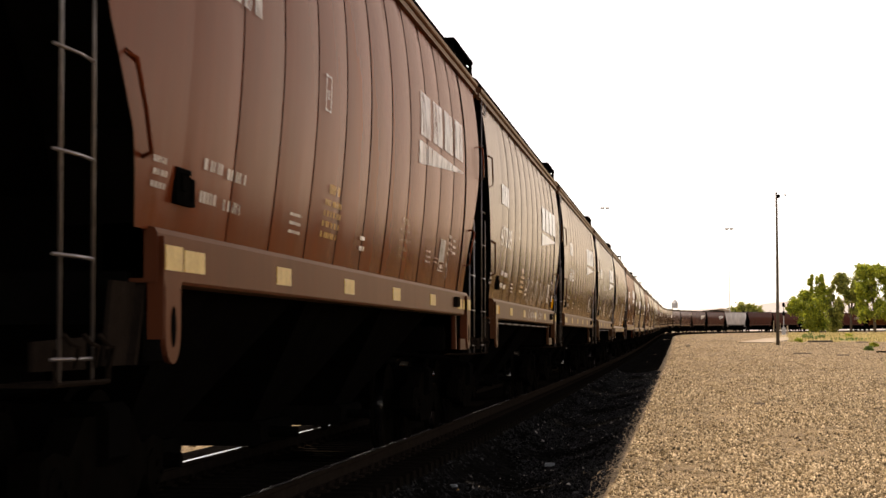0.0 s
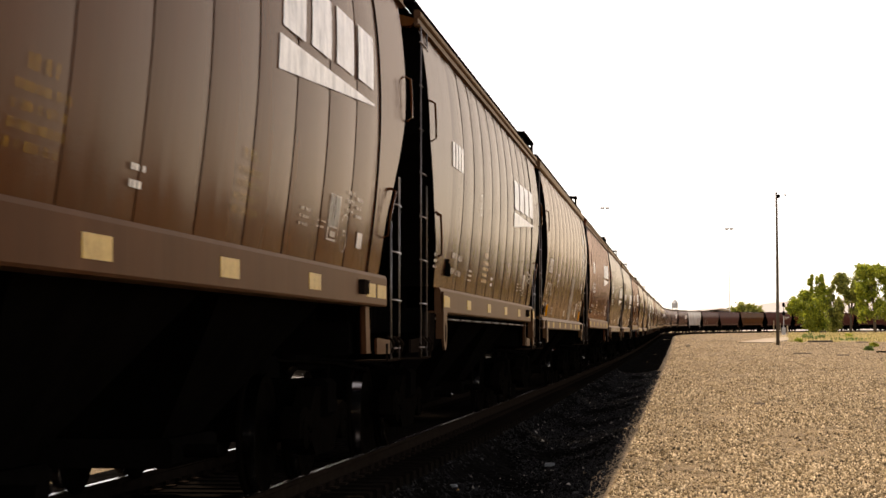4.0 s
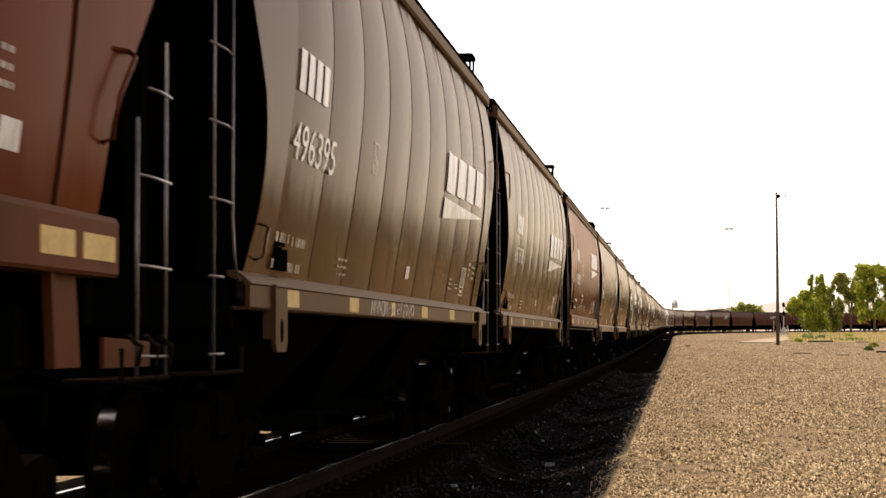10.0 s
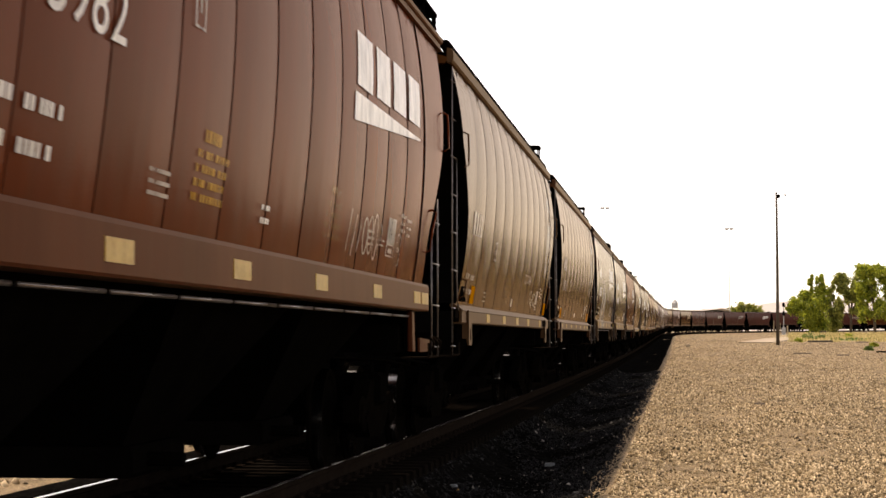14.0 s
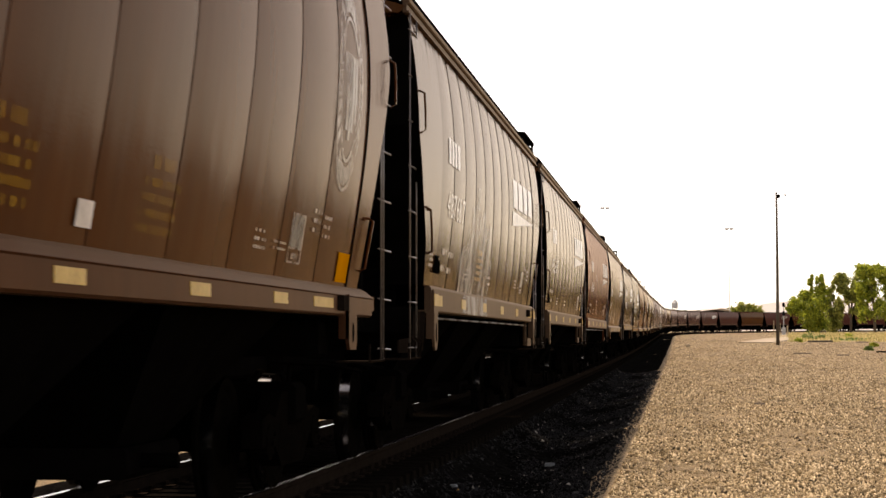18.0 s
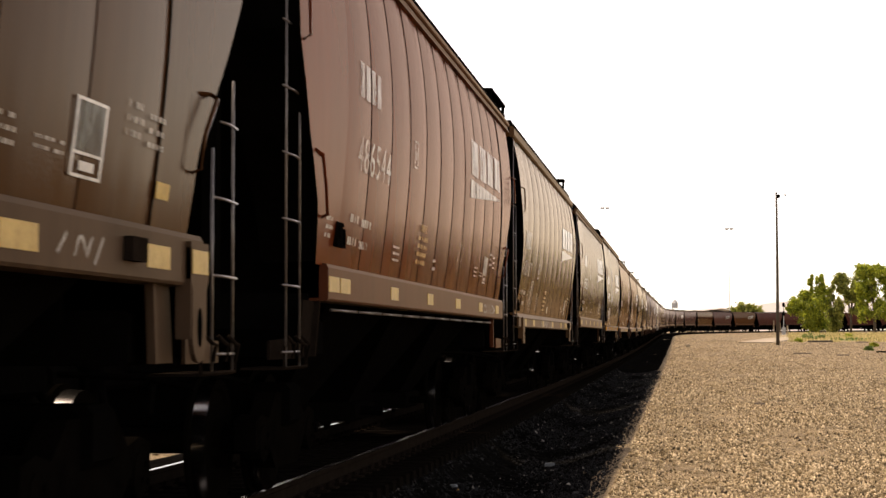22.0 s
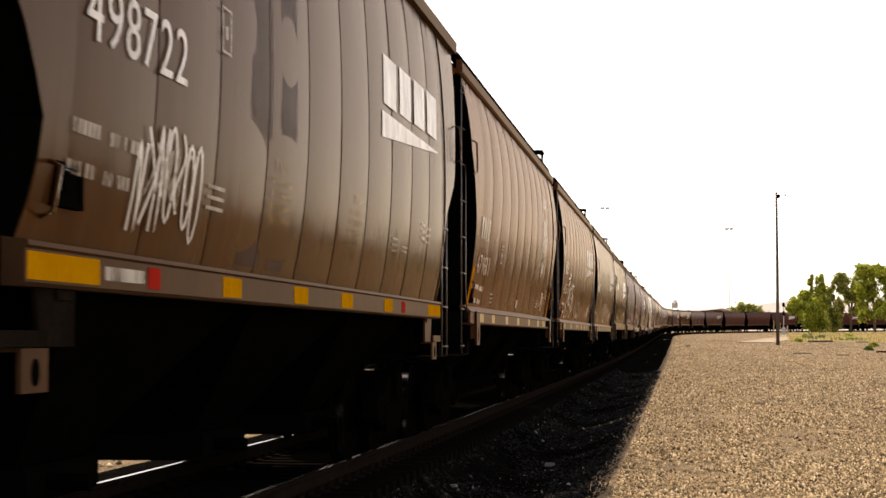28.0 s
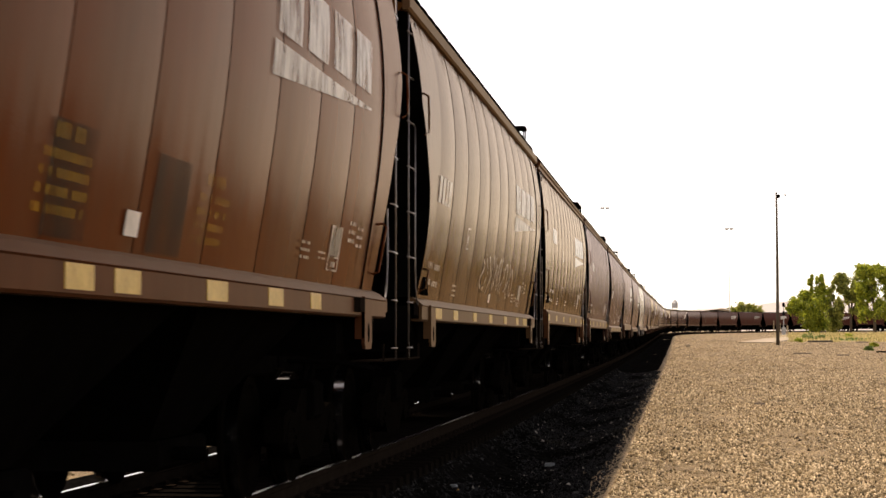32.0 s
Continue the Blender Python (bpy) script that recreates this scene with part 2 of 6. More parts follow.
def gravel_material(name, tones, scale, spec=0.2):
    """Crushed stone: cells of mixed tone with worn wheel tracks and dusty patches between them."""
    m, nt, b = nodes_of(name)
    tc = nt.nodes.new("ShaderNodeTexCoord")
    v = add(nt, "ShaderNodeTexVoronoi", Scale=scale)
    n1 = add(nt, "ShaderNodeTexNoise", Scale=0.35, Detail=6.0, Roughness=0.6)
    n2 = add(nt, "ShaderNodeTexNoise", Scale=7.0, Detail=6.0, Roughness=0.75)
    for n in (v, n1, n2):
        nt.links.new(tc.outputs["Object"], n.inputs["Vector"])
    sep = nt.nodes.new("ShaderNodeSeparateColor")
    nt.links.new(v.outputs["Color"], sep.inputs[0])
    mx = nt.nodes.new("ShaderNodeMix")
    mx.inputs[0].default_value = 0.5
    nt.links.new(sep.outputs[0], mx.inputs[2])
    nt.links.new(n2.outputs[0], mx.inputs[3])
    r = ramp(nt, mx.outputs[0], [(0.2, tones[0]), (0.5, tones[1]), (0.8, tones[2])])
    n3 = add(nt, "ShaderNodeTexNoise", Scale=1.6, Detail=5.0, Roughness=0.7)
    nt.links.new(tc.outputs["Object"], n3.inputs["Vector"])
    mx3 = nt.nodes.new("ShaderNodeMix")
    mx3.inputs[0].default_value = 0.5
    nt.links.new(n1.outputs[0], mx3.inputs[2])
    nt.links.new(n3.outputs[0], mx3.inputs[3])
    p = ramp(nt, mx3.outputs[0], [(0.40, (0.43, 0.42, 0.40)), (0.62, (1.0, 1.0, 1.0))])
    mul = nt.nodes.new("ShaderNodeMix")
    mul.data_type, mul.blend_type = "RGBA", "MULTIPLY"
    mul.inputs[0].default_value = 1.0
    nt.links.new(r.outputs[0], mul.inputs[6])
    nt.links.new(p.outputs[0], mul.inputs[7])
    nt.links.new(mul.outputs[2], b.inputs["Base Color"])
    b.inputs["Roughness"].default_value = 0.9
    b.inputs["Specular IOR Level"].default_value = spec
    bp = add(nt, "ShaderNodeBump", Strength=0.7, Distance=0.010)
    nt.links.new(v.outputs["Distance"], bp.inputs["Height"])
    nt.links.new(bp.outputs[0], b.inputs["Normal"])
    return m


GRAVEL = gravel_material("tan_gravel", [(0.035, 0.024, 0.011), (0.245, 0.170, 0.084), (0.66, 0.49, 0.27)], 70.0)
# Near-black stone: the train's shadow on the ballast is put into this colour.
BALLAST = gravel_material("shaded_ballast", [(0.0022, 0.002, 0.0018), (0.0045, 0.004, 0.0036), (0.014, 0.013, 0.012)], 18.0, 0.0)


def pebble_material(name, tones, middle=0.5):
    m, nt, b = nodes_of(name)
    g = nt.nodes.new("ShaderNodeNewGeometry")
    r = ramp(nt, g.outputs["Random Per Island"], [(0.0, tones[0]), (middle, tones[1]), (1.0, tones[2])])
    nt.links.new(r.outputs[0], b.inputs["Base Color"])
    b.inputs["Roughness"].default_value = 0.85
    b.inputs["Specular IOR Level"].default_value = 0.2
    return m


PEBBLE = pebble_material("tan_pebbles", [(0.03, 0.021, 0.010), (0.31, 0.222, 0.114), (0.86, 0.69, 0.44)])
# Most stones are near-black for the train's shade, a few pale to catch sun.
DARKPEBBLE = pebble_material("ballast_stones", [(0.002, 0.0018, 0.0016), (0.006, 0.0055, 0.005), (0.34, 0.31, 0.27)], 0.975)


# ---- mesh helpers ----
class Geo:
    def __init__(self):
        self.v, self.f = [], []

    def box(self, x0, x1, y0, y1, z0, z1, b=0.0):
        """A box; with b its four long edges along y are cut off."""
        if b:
            prof = [(x0 + b, z0), (x1 - b, z0), (x1, z0 + b), (x1, z1 - b), (x1 - b, z1), (x0 + b, z1), (x0, z1 - b), (x0, z0 + b)]
            return self.prism(prof, y0, y1)
        return self.prism([(x0, z0), (x1, z0), (x1, z1), (x0, z1)], y0, y1)

    def prism(self, prof, y0, y1):
        """A profile in x and z drawn from y0 to y1."""
        n, k = len(prof), len(self.v)
        self.v += [(x, y0, z) for x, z in prof] + [(x, y1, z) for x, z in prof]
        self.f += [(k + i, k + (i + 1) % n, k + n + (i + 1) % n, k + n + i) for i in range(n)]
        self.f += [tuple(range(k + n - 1, k - 1, -1)), tuple(range(k + n, k + 2 * n))]
        return self

    def plate(self, poly, x0, x1):
        """A polygon in y and z, thick from x0 to x1."""
        n, k = len(poly), len(self.v)
        self.v += [(x0, y, z) for y, z in poly] + [(x1, y, z) for y, z in poly]
        self.f += [(k + i, k + (i + 1) % n, k + n + (i + 1) % n, k + n + i) for i in range(n)]
        self.f += [tuple(range(k + n - 1, k - 1, -1)), tuple(range(k + n, k + 2 * n))]
        return self

    def tube(self, pts, r, n=6):
        """A round bar along points; r is one radius or one for each point."""
        pts = [Vector(p) for p in pts]
        rr = r if isinstance(r, (list, tuple)) else [r] * len(pts)
        k = len(self.v)
        for i, p in enumerate(pts):
            d = (pts[min(i + 1, len(pts) - 1)] - pts[max(i - 1, 0)]).normalized()
            a = d.cross(Vector((0, 0, 1)) if abs(d.z) < 0.9 else Vector((1, 0, 0))).normalized()
            b = d.cross(a)
            for j in range(n):
                t = 2 * math.pi * j / n
                self.v.append(tuple(p + (a * math.cos(t) + b * math.sin(t)) * rr[i]))
        for i in range(len(pts) - 1):
            for j in range(n):
                self.f.append((k + i * n + j, k + i * n + (j + 1) % n, k + (i + 1) * n + (j + 1) % n, k + (i + 1) * n + j))
        self.f += [tuple(range(k + n - 1, k - 1, -1)), tuple(range(k + (len(pts) - 1) * n, k + len(pts) * n))]
        return self

    def grid(self, rows):
        """A sheet through rows of points."""
        k, m = len(self.v), len(rows[0])
        for r in rows:
            self.v += [tuple(p) for p in r]
        for i in range(len(rows) - 1):
            for j in range(m - 1):
                a = k + i * m + j
                self.f.append((a, a + 1, a + m + 1, a + m))
        return self

    def mesh(self, name, smooth=False):
        me = bpy.data.meshes.new(name)
        me.from_pydata(self.v, [], self.f)
        me.materials.append(None)
        if smooth:
            me.polygons.foreach_set("use_smooth", [True] * len(me.polygons))
        me.update()
        return me


def part(name, me, material, parent=None, label="", at=None):
    """One mesh object, under a thing or a part."""
    if isinstance(me, Geo):
        me = me.mesh(name)
    ob = new(name, me)
    ob.material_slots[0].link = "OBJECT"
    ob.material_slots[0].material = material
    if parent is not None:
        ob.parent = parent
    if at is not None:
        ob.matrix_basis = at
    if label:
        ob["label"] = label
    if name in ("data_stencil", "warning_stencil", "graffiti", "owner_stencil", "car_number", "inspection_box", "round_stencil"):
        ob["kind"] = "stuff"
    return ob


# ---- the line of the track ----
TRACK_X, RAIL_TOP, GAUGE = -3.985, 0.30, 1.507
CURVE_AT, EASE, RADIUS = 325.0, 120.0, 290.0


def rise(y):
    """The slow climb of the ground away from the camera."""
    if y < 0:
        return 0.0
    if y < 200:
        return 2.02e-5 * y * y
    if y < 620:
        return 0.808 + 0.00808 * (y - 200)
    return 4.2


STEP = 1.0
LINE = []
_x, _y, _a = TRACK_X, CURVE_AT, 0.0
for _i in range(700):
    LINE.append((_x, _y, _a))
    _a += STEP * min(1.0, _i * STEP / EASE) / RADIUS if _a < 1.25 else 0.0
    _x += math.sin(_a) * STEP
    _y += math.cos(_a) * STEP


def on_track(s):
    """x, y, height of the rail's top and heading (clockwise from +y) at s metres along the line."""
    if s < CURVE_AT:
        return TRACK_X, s, RAIL_TOP + rise(s), 0.0
    i = min(int((s - CURVE_AT) / STEP), len(LINE) - 2)
    f = (s - CURVE_AT) / STEP - i
    p, q = LINE[i], LINE[i + 1]
    y = p[1] + (q[1] - p[1]) * f
    return p[0] + (q[0] - p[0]) * f, y, RAIL_TOP + rise(y), p[2] + (q[2] - p[2]) * f


def beside(s, off, up):
    """A point off metres to the right of the centre line and up metres over the rail's top."""
    x, y, z, a = on_track(s)
    return (x + off * math.cos(a), y - off * math.sin(a), z + up)


def along(prof, s0, s1, name, material, near=2.0, far=6.0):
    """A profile (off, up) drawn along the line."""
    g, rows, s = Geo(), [], s0
    while s < s1 + 0.01:
        rows.append([beside(s, o, u) for o, u in prof])
        s += near if s < 120 or s > CURVE_AT - 10 else far
    g.grid(rows)
    return part(name, g, material)


# ---- ground ----
# the ditch between the ballast and the yard: off the centre line, depth below the yard
DITCH = ((1.0, 0.0), (1.25, 0.06), (1.5, 0.19), (1.8, 0.28), (2.15, 0.31), (2.5, 0.24), (2.85, 0.12), (3.15, 0.03), (3.3, 0.0))


def ditch(x, y):
    deep = np.interp(y, [45, 62, 300, 330], [1.0, 0.55, 0.5, 0.0])
    return float(deep * np.interp(x - TRACK_X, [p[0] for p in DITCH], [p[1] for p in DITCH]))


def ground_height(x, y):
    z = rise(y) - ditch(x, y)
    z += 0.012 * noise.noise(Vector((x * 0.12, y * 0.12, 3.0))) + 0.010 * noise.noise(Vector((x * 0.6, y * 0.6, 7.0)))
    return z


def build_ground():
    xs = [-3000, -1500, -700, -300, -150, -80, -50, -30, -20, -14, -10, -8, -6.5] + [-5, -4, -3.2] + [-3.0 + 0.1 * i for i in range(26)] + [0.5 * i for i in range(21)] + [11, 12, 14, 17, 20, 25, 30, 36, 43, 50, 60, 70, 80, 95, 110, 130, 160, 200, 260, 350, 600, 1500, 3000]
    ys = [-3000, -800, -200, -60, -40, -30, -20, -10, 0, 5] + [8 + 0.6 * i for i in range(80)] + [57, 60, 64, 68, 72, 77, 82, 88, 95, 102, 110, 120, 130, 140, 150, 160, 170, 180, 190, 200, 215, 230, 250, 270, 290, 310, 330, 350, 380, 410, 440, 480, 520, 560, 600, 650, 800, 1200, 2000, 3500]
    g = Geo()
    g.grid([[(x, y, ground_height(x, y) if abs(x) < 300 and -61 < y < 700 else rise(y)) for x in xs] for y in ys])
    ob = part("ground", g.mesh("ground", True), GRAVEL)
    tagged(ob, "dusty tan gravel ground of a rail yard", "ground", kind="structure")


build_ground()


def ico():
    t = (1 + 5 ** 0.5) / 2
    v = np.array([(-1, t, 0), (1, t, 0), (-1, -t, 0), (1, -t, 0), (0, -1, t), (0, 1, t), (0, -1, -t), (0, 1, -t), (t, 0, -1), (t, 0, 1), (-t, 0, -1), (-t, 0, 1)], float)
    f = np.array([(0, 11, 5), (0, 5, 1), (0, 1, 7), (0, 7, 10), (0, 10, 11), (1, 5, 9), (5, 11, 4), (11, 10, 2), (10, 7, 6), (7, 1, 8), (3, 9, 4), (3, 4, 2), (3, 2, 6), (3, 6, 8), (3, 8, 9), (4, 9, 5), (2, 4, 11), (6, 2, 10), (8, 6, 7), (9, 8, 1)])
    return v / np.linalg.norm(v[0]), f


def chip():
    """A plain eight-sided chip of stone."""
    v = np.array([(1, 0, 0), (0, 1, 0), (-1, 0, 0), (0, -1, 0), (0, 0, 1), (0, 0, -1)], float)
    f = np.array([(0, 1, 4), (1, 2, 4), (2, 3, 4), (3, 0, 4), (1, 0, 5), (2, 1, 5), (3, 2, 5), (0, 3, 5)])
    return v, f


def stones(name, spots, sizes, material, seed):
    """Many loose stones as one mesh: spots (n, 3), sizes (n,)."""
    rng = np.random.default_rng(seed)
    base, faces = chip()
    n = len(spots)
    v = base[None] * (1 + rng.uniform(-0.3, 0.3, (n, 6, 1))) + rng.uniform(-0.38, 0.38, (n, 6, 3))
    v = v * (sizes[:, None, None] * rng.uniform(0.45, 1.7, (n, 1, 3)) * np.array([1.1, 1.1, 1.1]))
    a = rng.uniform(0, 6.28, n)
    c, s = np.cos(a)[:, None], np.sin(a)[:, None]
    v = np.stack([v[..., 0] * c - v[..., 1] * s, v[..., 0] * s + v[..., 1] * c, v[..., 2]], -1) + spots[:, None]
    f = (faces[None] + (np.arange(n) * 6)[:, None, None]).reshape(-1, 3)
    me = bpy.data.meshes.new(name)
    me.vertices.add(n * 6)
    me.vertices.foreach_set("co", v.reshape(-1).astype(np.float32))
    me.loops.add(len(f) * 3)
    me.loops.foreach_set("vertex_index", f.reshape(-1).astype(np.int32))
    me.polygons.add(len(f))
    me.polygons.foreach_set("loop_start", np.arange(0, len(f) * 3, 3, dtype=np.int32))
    me.update(calc_edges=True)
    me.materials.append(None)
    return part(name, me, material)


def scatter(seed, n, x0, x1, y0, y1, lo, hi, power=1.0):
    """Random spots on the ground with sizes; power above 1 draws them nearer."""
    rng = np.random.default_rng(seed)
    x = rng.uniform(x0, x1, n)
    y = y0 + (y1 - y0) * rng.uniform(0, 1, n) ** power
    sz = lo + (hi - lo) * rng.uniform(0, 1, n) ** 3
    z = np.array([ground_height(a, b) for a, b in zip(x, y)])
    return np.stack([x, y, z + sz * 0.15], -1), sz


def fan(seed, n):
    """Spots that thin out evenly with distance and spread with the view; far stones are the coarser ones."""
    rng = np.random.default_rng(seed)
    y = 13.0 * (280 / 13.0) ** (rng.uniform(0, 1, n) ** 1.5)
    x = -0.66 + (0.105 * y + 1.25) * rng.uniform(0, 1, n)
    # dusty bare patches where wheels have pressed the stones in
    lumps = np.array([noise.noise(Vector((a * 0.9, b * 0.22, 1.7))) + 0.5 * noise.noise(Vector((a * 2.6, b * 0.9, 4.1))) for a, b in zip(x, y)])
    keep = lumps + rng.uniform(-0.6, 0.6, n) > -0.16
    x, y, n = x[keep], y[keep], int(keep.sum())
    sz = (0.0040 + 0.012 * rng.uniform(0, 1, n) ** 3.5) * (y / 15) ** 0.25
    z = np.array([ground_height(a, b) for a, b in zip(x, y)])
    return np.stack([x, y, z + sz * 0.35], -1), sz


sp, sz = fan(5, 320000)
tagged(stones("loose_gravel", sp, sz, PEBBLE, 6), "loose tan gravel stones strewn over the yard", "gravel", kind="stuff")

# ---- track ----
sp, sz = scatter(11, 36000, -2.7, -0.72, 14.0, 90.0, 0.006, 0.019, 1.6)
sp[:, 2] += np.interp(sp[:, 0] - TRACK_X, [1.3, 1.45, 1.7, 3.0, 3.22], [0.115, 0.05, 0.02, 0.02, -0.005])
tagged(stones("ballast_stones", sp, sz, DARKPEBBLE, 12), "ballast shoulder stones, most painted dark for shade, few pale", "ballast", kind="stuff")
sp, sz = scatter(21, 16000, -24.0, -6.5, 10.0, 85.0, 0.015, 0.07, 1.2)
tagged(stones("loose_gravel", sp, sz, PEBBLE, 22), "loose sunlit gravel beyond the track", "gravel", kind="stuff")
BED = [(-2.7, -0.36), (-2.4, -0.30), (-2.0, -0.22), (-1.6, -0.17), (0.0, -0.18), (1.22, -0.185)]


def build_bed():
    """The ballast, its shoulder and the floor of the ditch as one sheet, coloured near-black out to where the train's
    shadow ends.
    """
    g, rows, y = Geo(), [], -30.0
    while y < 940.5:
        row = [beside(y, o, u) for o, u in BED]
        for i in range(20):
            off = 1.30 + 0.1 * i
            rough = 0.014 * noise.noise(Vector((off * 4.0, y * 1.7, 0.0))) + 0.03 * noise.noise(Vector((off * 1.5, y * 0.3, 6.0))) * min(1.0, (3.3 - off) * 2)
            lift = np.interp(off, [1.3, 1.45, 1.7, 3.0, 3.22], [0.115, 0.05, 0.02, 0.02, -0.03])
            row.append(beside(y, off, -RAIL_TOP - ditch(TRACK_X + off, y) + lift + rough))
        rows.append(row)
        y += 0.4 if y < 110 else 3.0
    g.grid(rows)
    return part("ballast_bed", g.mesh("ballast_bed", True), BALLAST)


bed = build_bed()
tagged(bed, "ballast bed under the track, train's shade painted in near-black", "ballast", kind="structure")
RAIL = [(-0.036, 0.0), (0.036, 0.0), (0.036, -0.035), (0.010, -0.05), (0.010, -0.135), (0.07, -0.155), (0.07, -0.165), (-0.07, -0.165), (-0.07, -0.155), (-0.010, -0.135), (-0.010, -0.05), (-0.036, -0.035), (-0.036, 0.0)]
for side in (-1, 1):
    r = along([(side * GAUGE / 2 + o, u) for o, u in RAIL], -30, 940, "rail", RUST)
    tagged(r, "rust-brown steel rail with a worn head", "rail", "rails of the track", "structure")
    top = along([(side * GAUGE / 2 + o, 0.002) for o in (-0.022, 0.028)], -30, 940, "rail_head", RAILHEAD)
    top.parent = r


def build_ties():
    """Ties one by one where the camera is near; farther on they are one mesh."""
    tie = Geo().box(-1.3, 1.3, -0.115, 0.115, -0.345, -0.165, 0.015).mesh("tie")
    plate = Geo()
    for side in (-1, 1):
        c = side * GAUGE / 2
        plate.box(c - 0.17, c + 0.17, -0.09, 0.09, -0.166, -0.150)
        for dx in (-0.085, 0.085):
            plate.box(c + dx - 0.018, c + dx + 0.018, -0.05, -0.02, -0.15, -0.115)
            plate.box(c + dx - 0.018, c + dx + 0.018, 0.02, 0.05, -0.15, -0.115)
    plate = plate.mesh("tie_plate")
    rng = random.Random(3)
    s = 8.0
    while s < 96:
        x, y, z, a = on_track(s)
        m = pose(x, y, z, 0, 0, rng.uniform(-0.8, 0.8))
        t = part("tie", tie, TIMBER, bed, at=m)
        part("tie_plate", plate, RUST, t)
        s += 0.5
    g = Geo()
    while s < 560:
        x, y, z, a = on_track(s)
        for o0, o1 in ((-1.3, 1.3),):
            ca, sa = math.cos(a), math.sin(a)
            k = len(g.v)
            for up in (-0.30, -0.165):
                for o, d in ((o0, -0.115), (o1, -0.115), (o1, 0.115), (o0, 0.115)):
                    g.v.append((x + o * ca + d * sa, y - o * sa + d * ca, z + up))
            g.f += [(k + 4, k + 5, k + 6, k + 7), (k, k + 1, k + 5, k + 4), (k + 1, k + 2, k + 6, k + 5), (k + 2, k + 3, k + 7, k + 6), (k + 3, k, k + 4, k + 7)]
        s += 0.5
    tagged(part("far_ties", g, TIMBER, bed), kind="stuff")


# ---- hopper cars ----
# A long curved side, S its shorter sister, B long round side, D its shorter sister, C flat ribbed side
SHAPE = {"A": "A", "S": "A", "B": "B", "D": "B", "C": "C"}
PROFILE = {
    "A": [(1.70, 1.49), (2.1, 1.545), (2.48, 1.578), (2.84, 1.60), (3.15, 1.605), (3.6, 1.58), (4.0, 1.53), (4.30, 1.475)],
    "B": [(1.60, 1.42), (1.92, 1.475), (2.28, 1.53), (2.65, 1.575), (3.1, 1.605), (3.4, 1.605), (3.7, 1.58), (4.05, 1.52), (4.35, 1.45)],
    "C": [(1.58, 1.48), (1.8, 1.53), (2.08, 1.56), (2.4, 1.58), (2.8, 1.59), (3.5, 1.57), (4.0, 1.53), (4.45, 1.47)],
}
FITTED = {k: np.polyfit([p[0] for p in v], [p[1] for p in v], 4) for k, v in PROFILE.items()}
FITTED["S"], FITTED["D"] = FITTED["A"], FITTED["B"]
Z_SILL = {"A": 1.70, "S": 1.70, "B": 1.575, "D": 1.575, "C": 1.56}
Z_EAVE = {"A": 4.26, "S": 4.26, "B": 4.30, "D": 4.30, "C": 4.42}
# how far the side sheets reach at each height, towards the camera and away from it
NEAR_EDGE = {
    "A": ((1.7, 7.5), (2.1, 7.7), (2.55, 8.25), (3.1, 8.7), (4.4, 8.75)),
    "B": ((1.58, 7.38), (1.93, 7.2), (2.26, 7.22), (2.6, 7.42), (3.0, 7.9), (3.4, 8.3), (4.4, 8.45)),
    "C": ((1.58, 6.38), (1.8, 6.28), (2.05, 6.27), (2.4, 6.62), (2.9, 7.3), (3.3, 7.8), (4.5, 8.3)),
}
FAR_EDGE = {
    "A": ((1.7, 7.08), (2.2, 7.12), (2.6, 7.5), (3.1, 7.95), (3.4, 8.05), (4.4, 8.25)),
    "B": ((1.58, 8.0), (2.2, 8.1), (2.7, 8.2), (3.4, 8.6), (4.4, 8.7)),
    "C": ((1.58, 7.05), (2.0, 6.9), (2.2, 7.05), (2.55, 7.6), (2.9, 8.26), (3.1, 8.28), (4.5, 8.75)),
}
for _t in (NEAR_EDGE, FAR_EDGE):
    _t["S"] = tuple((z, y - 0.47) for z, y in _t["A"])
    _t["D"] = tuple((z, y - (0.75 if _t is FAR_EDGE else 0.45)) for z, y in _t["B"])
ROOF = {"A": (-8.85, 8.55), "S": (-8.40, 8.10), "B": (-8.55, 8.85), "D": (-8.1, 8.1), "C": (-8.4, 8.85)}
SILL = {"A": (-7.25, 7.25), "S": (-6.78, 6.78), "B": (-7.58, 8.20), "D": (-7.15, 7.70), "C": (-6.38, 7.36)}
PADS = {"A": (-7.05, 7.05), "S": (-6.58, 6.58), "B": (-6.88, 7.04), "D": (-6.33, 6.60), "C": (-6.12, 7.2)}
LADDERS = {"A": (-8.75, -8.28, 7.62, 8.15), "S": (-8.30, -7.83, 7.05, 7.56), "B": (-8.50, -8.02, 8.40, 8.92), "D": (-8.05, -7.58, 7.50, 8.04), "C": (-7.69, -7.24, 7.74, 8.19)}
COUPLED = {"A": (-9.25, 8.75), "S": (-9.0, 8.5), "B": (-9.3, 10.0), "D": (-8.9, 8.75), "C": (-9.2, 8.75)}
TRUCKS = {"A": (-6.6, 6.6), "S": (-6.2, 6.2), "B": (-6.8, 6.8), "D": (-6.3, 6.3), "C": (-6.75, 6.75)}


def side_x(ty, z):
    return float(np.polyval(FITTED[ty], z))


def near_end(ty, z):
    return -float(np.interp(z, [p[0] for p in NEAR_EDGE[ty]], [p[1] for p in NEAR_EDGE[ty]]))


def far_end(ty, z):
    return float(np.interp(z, [p[0] for p in FAR_EDGE[ty]], [p[1] for p in FAR_EDGE[ty]]))


LAP = (0.0, 0.0005, 0.03, 0.1, 0.2, 0.35, 0.5, 0.65, 0.8, 0.9, 0.95, 0.98, 1.0)


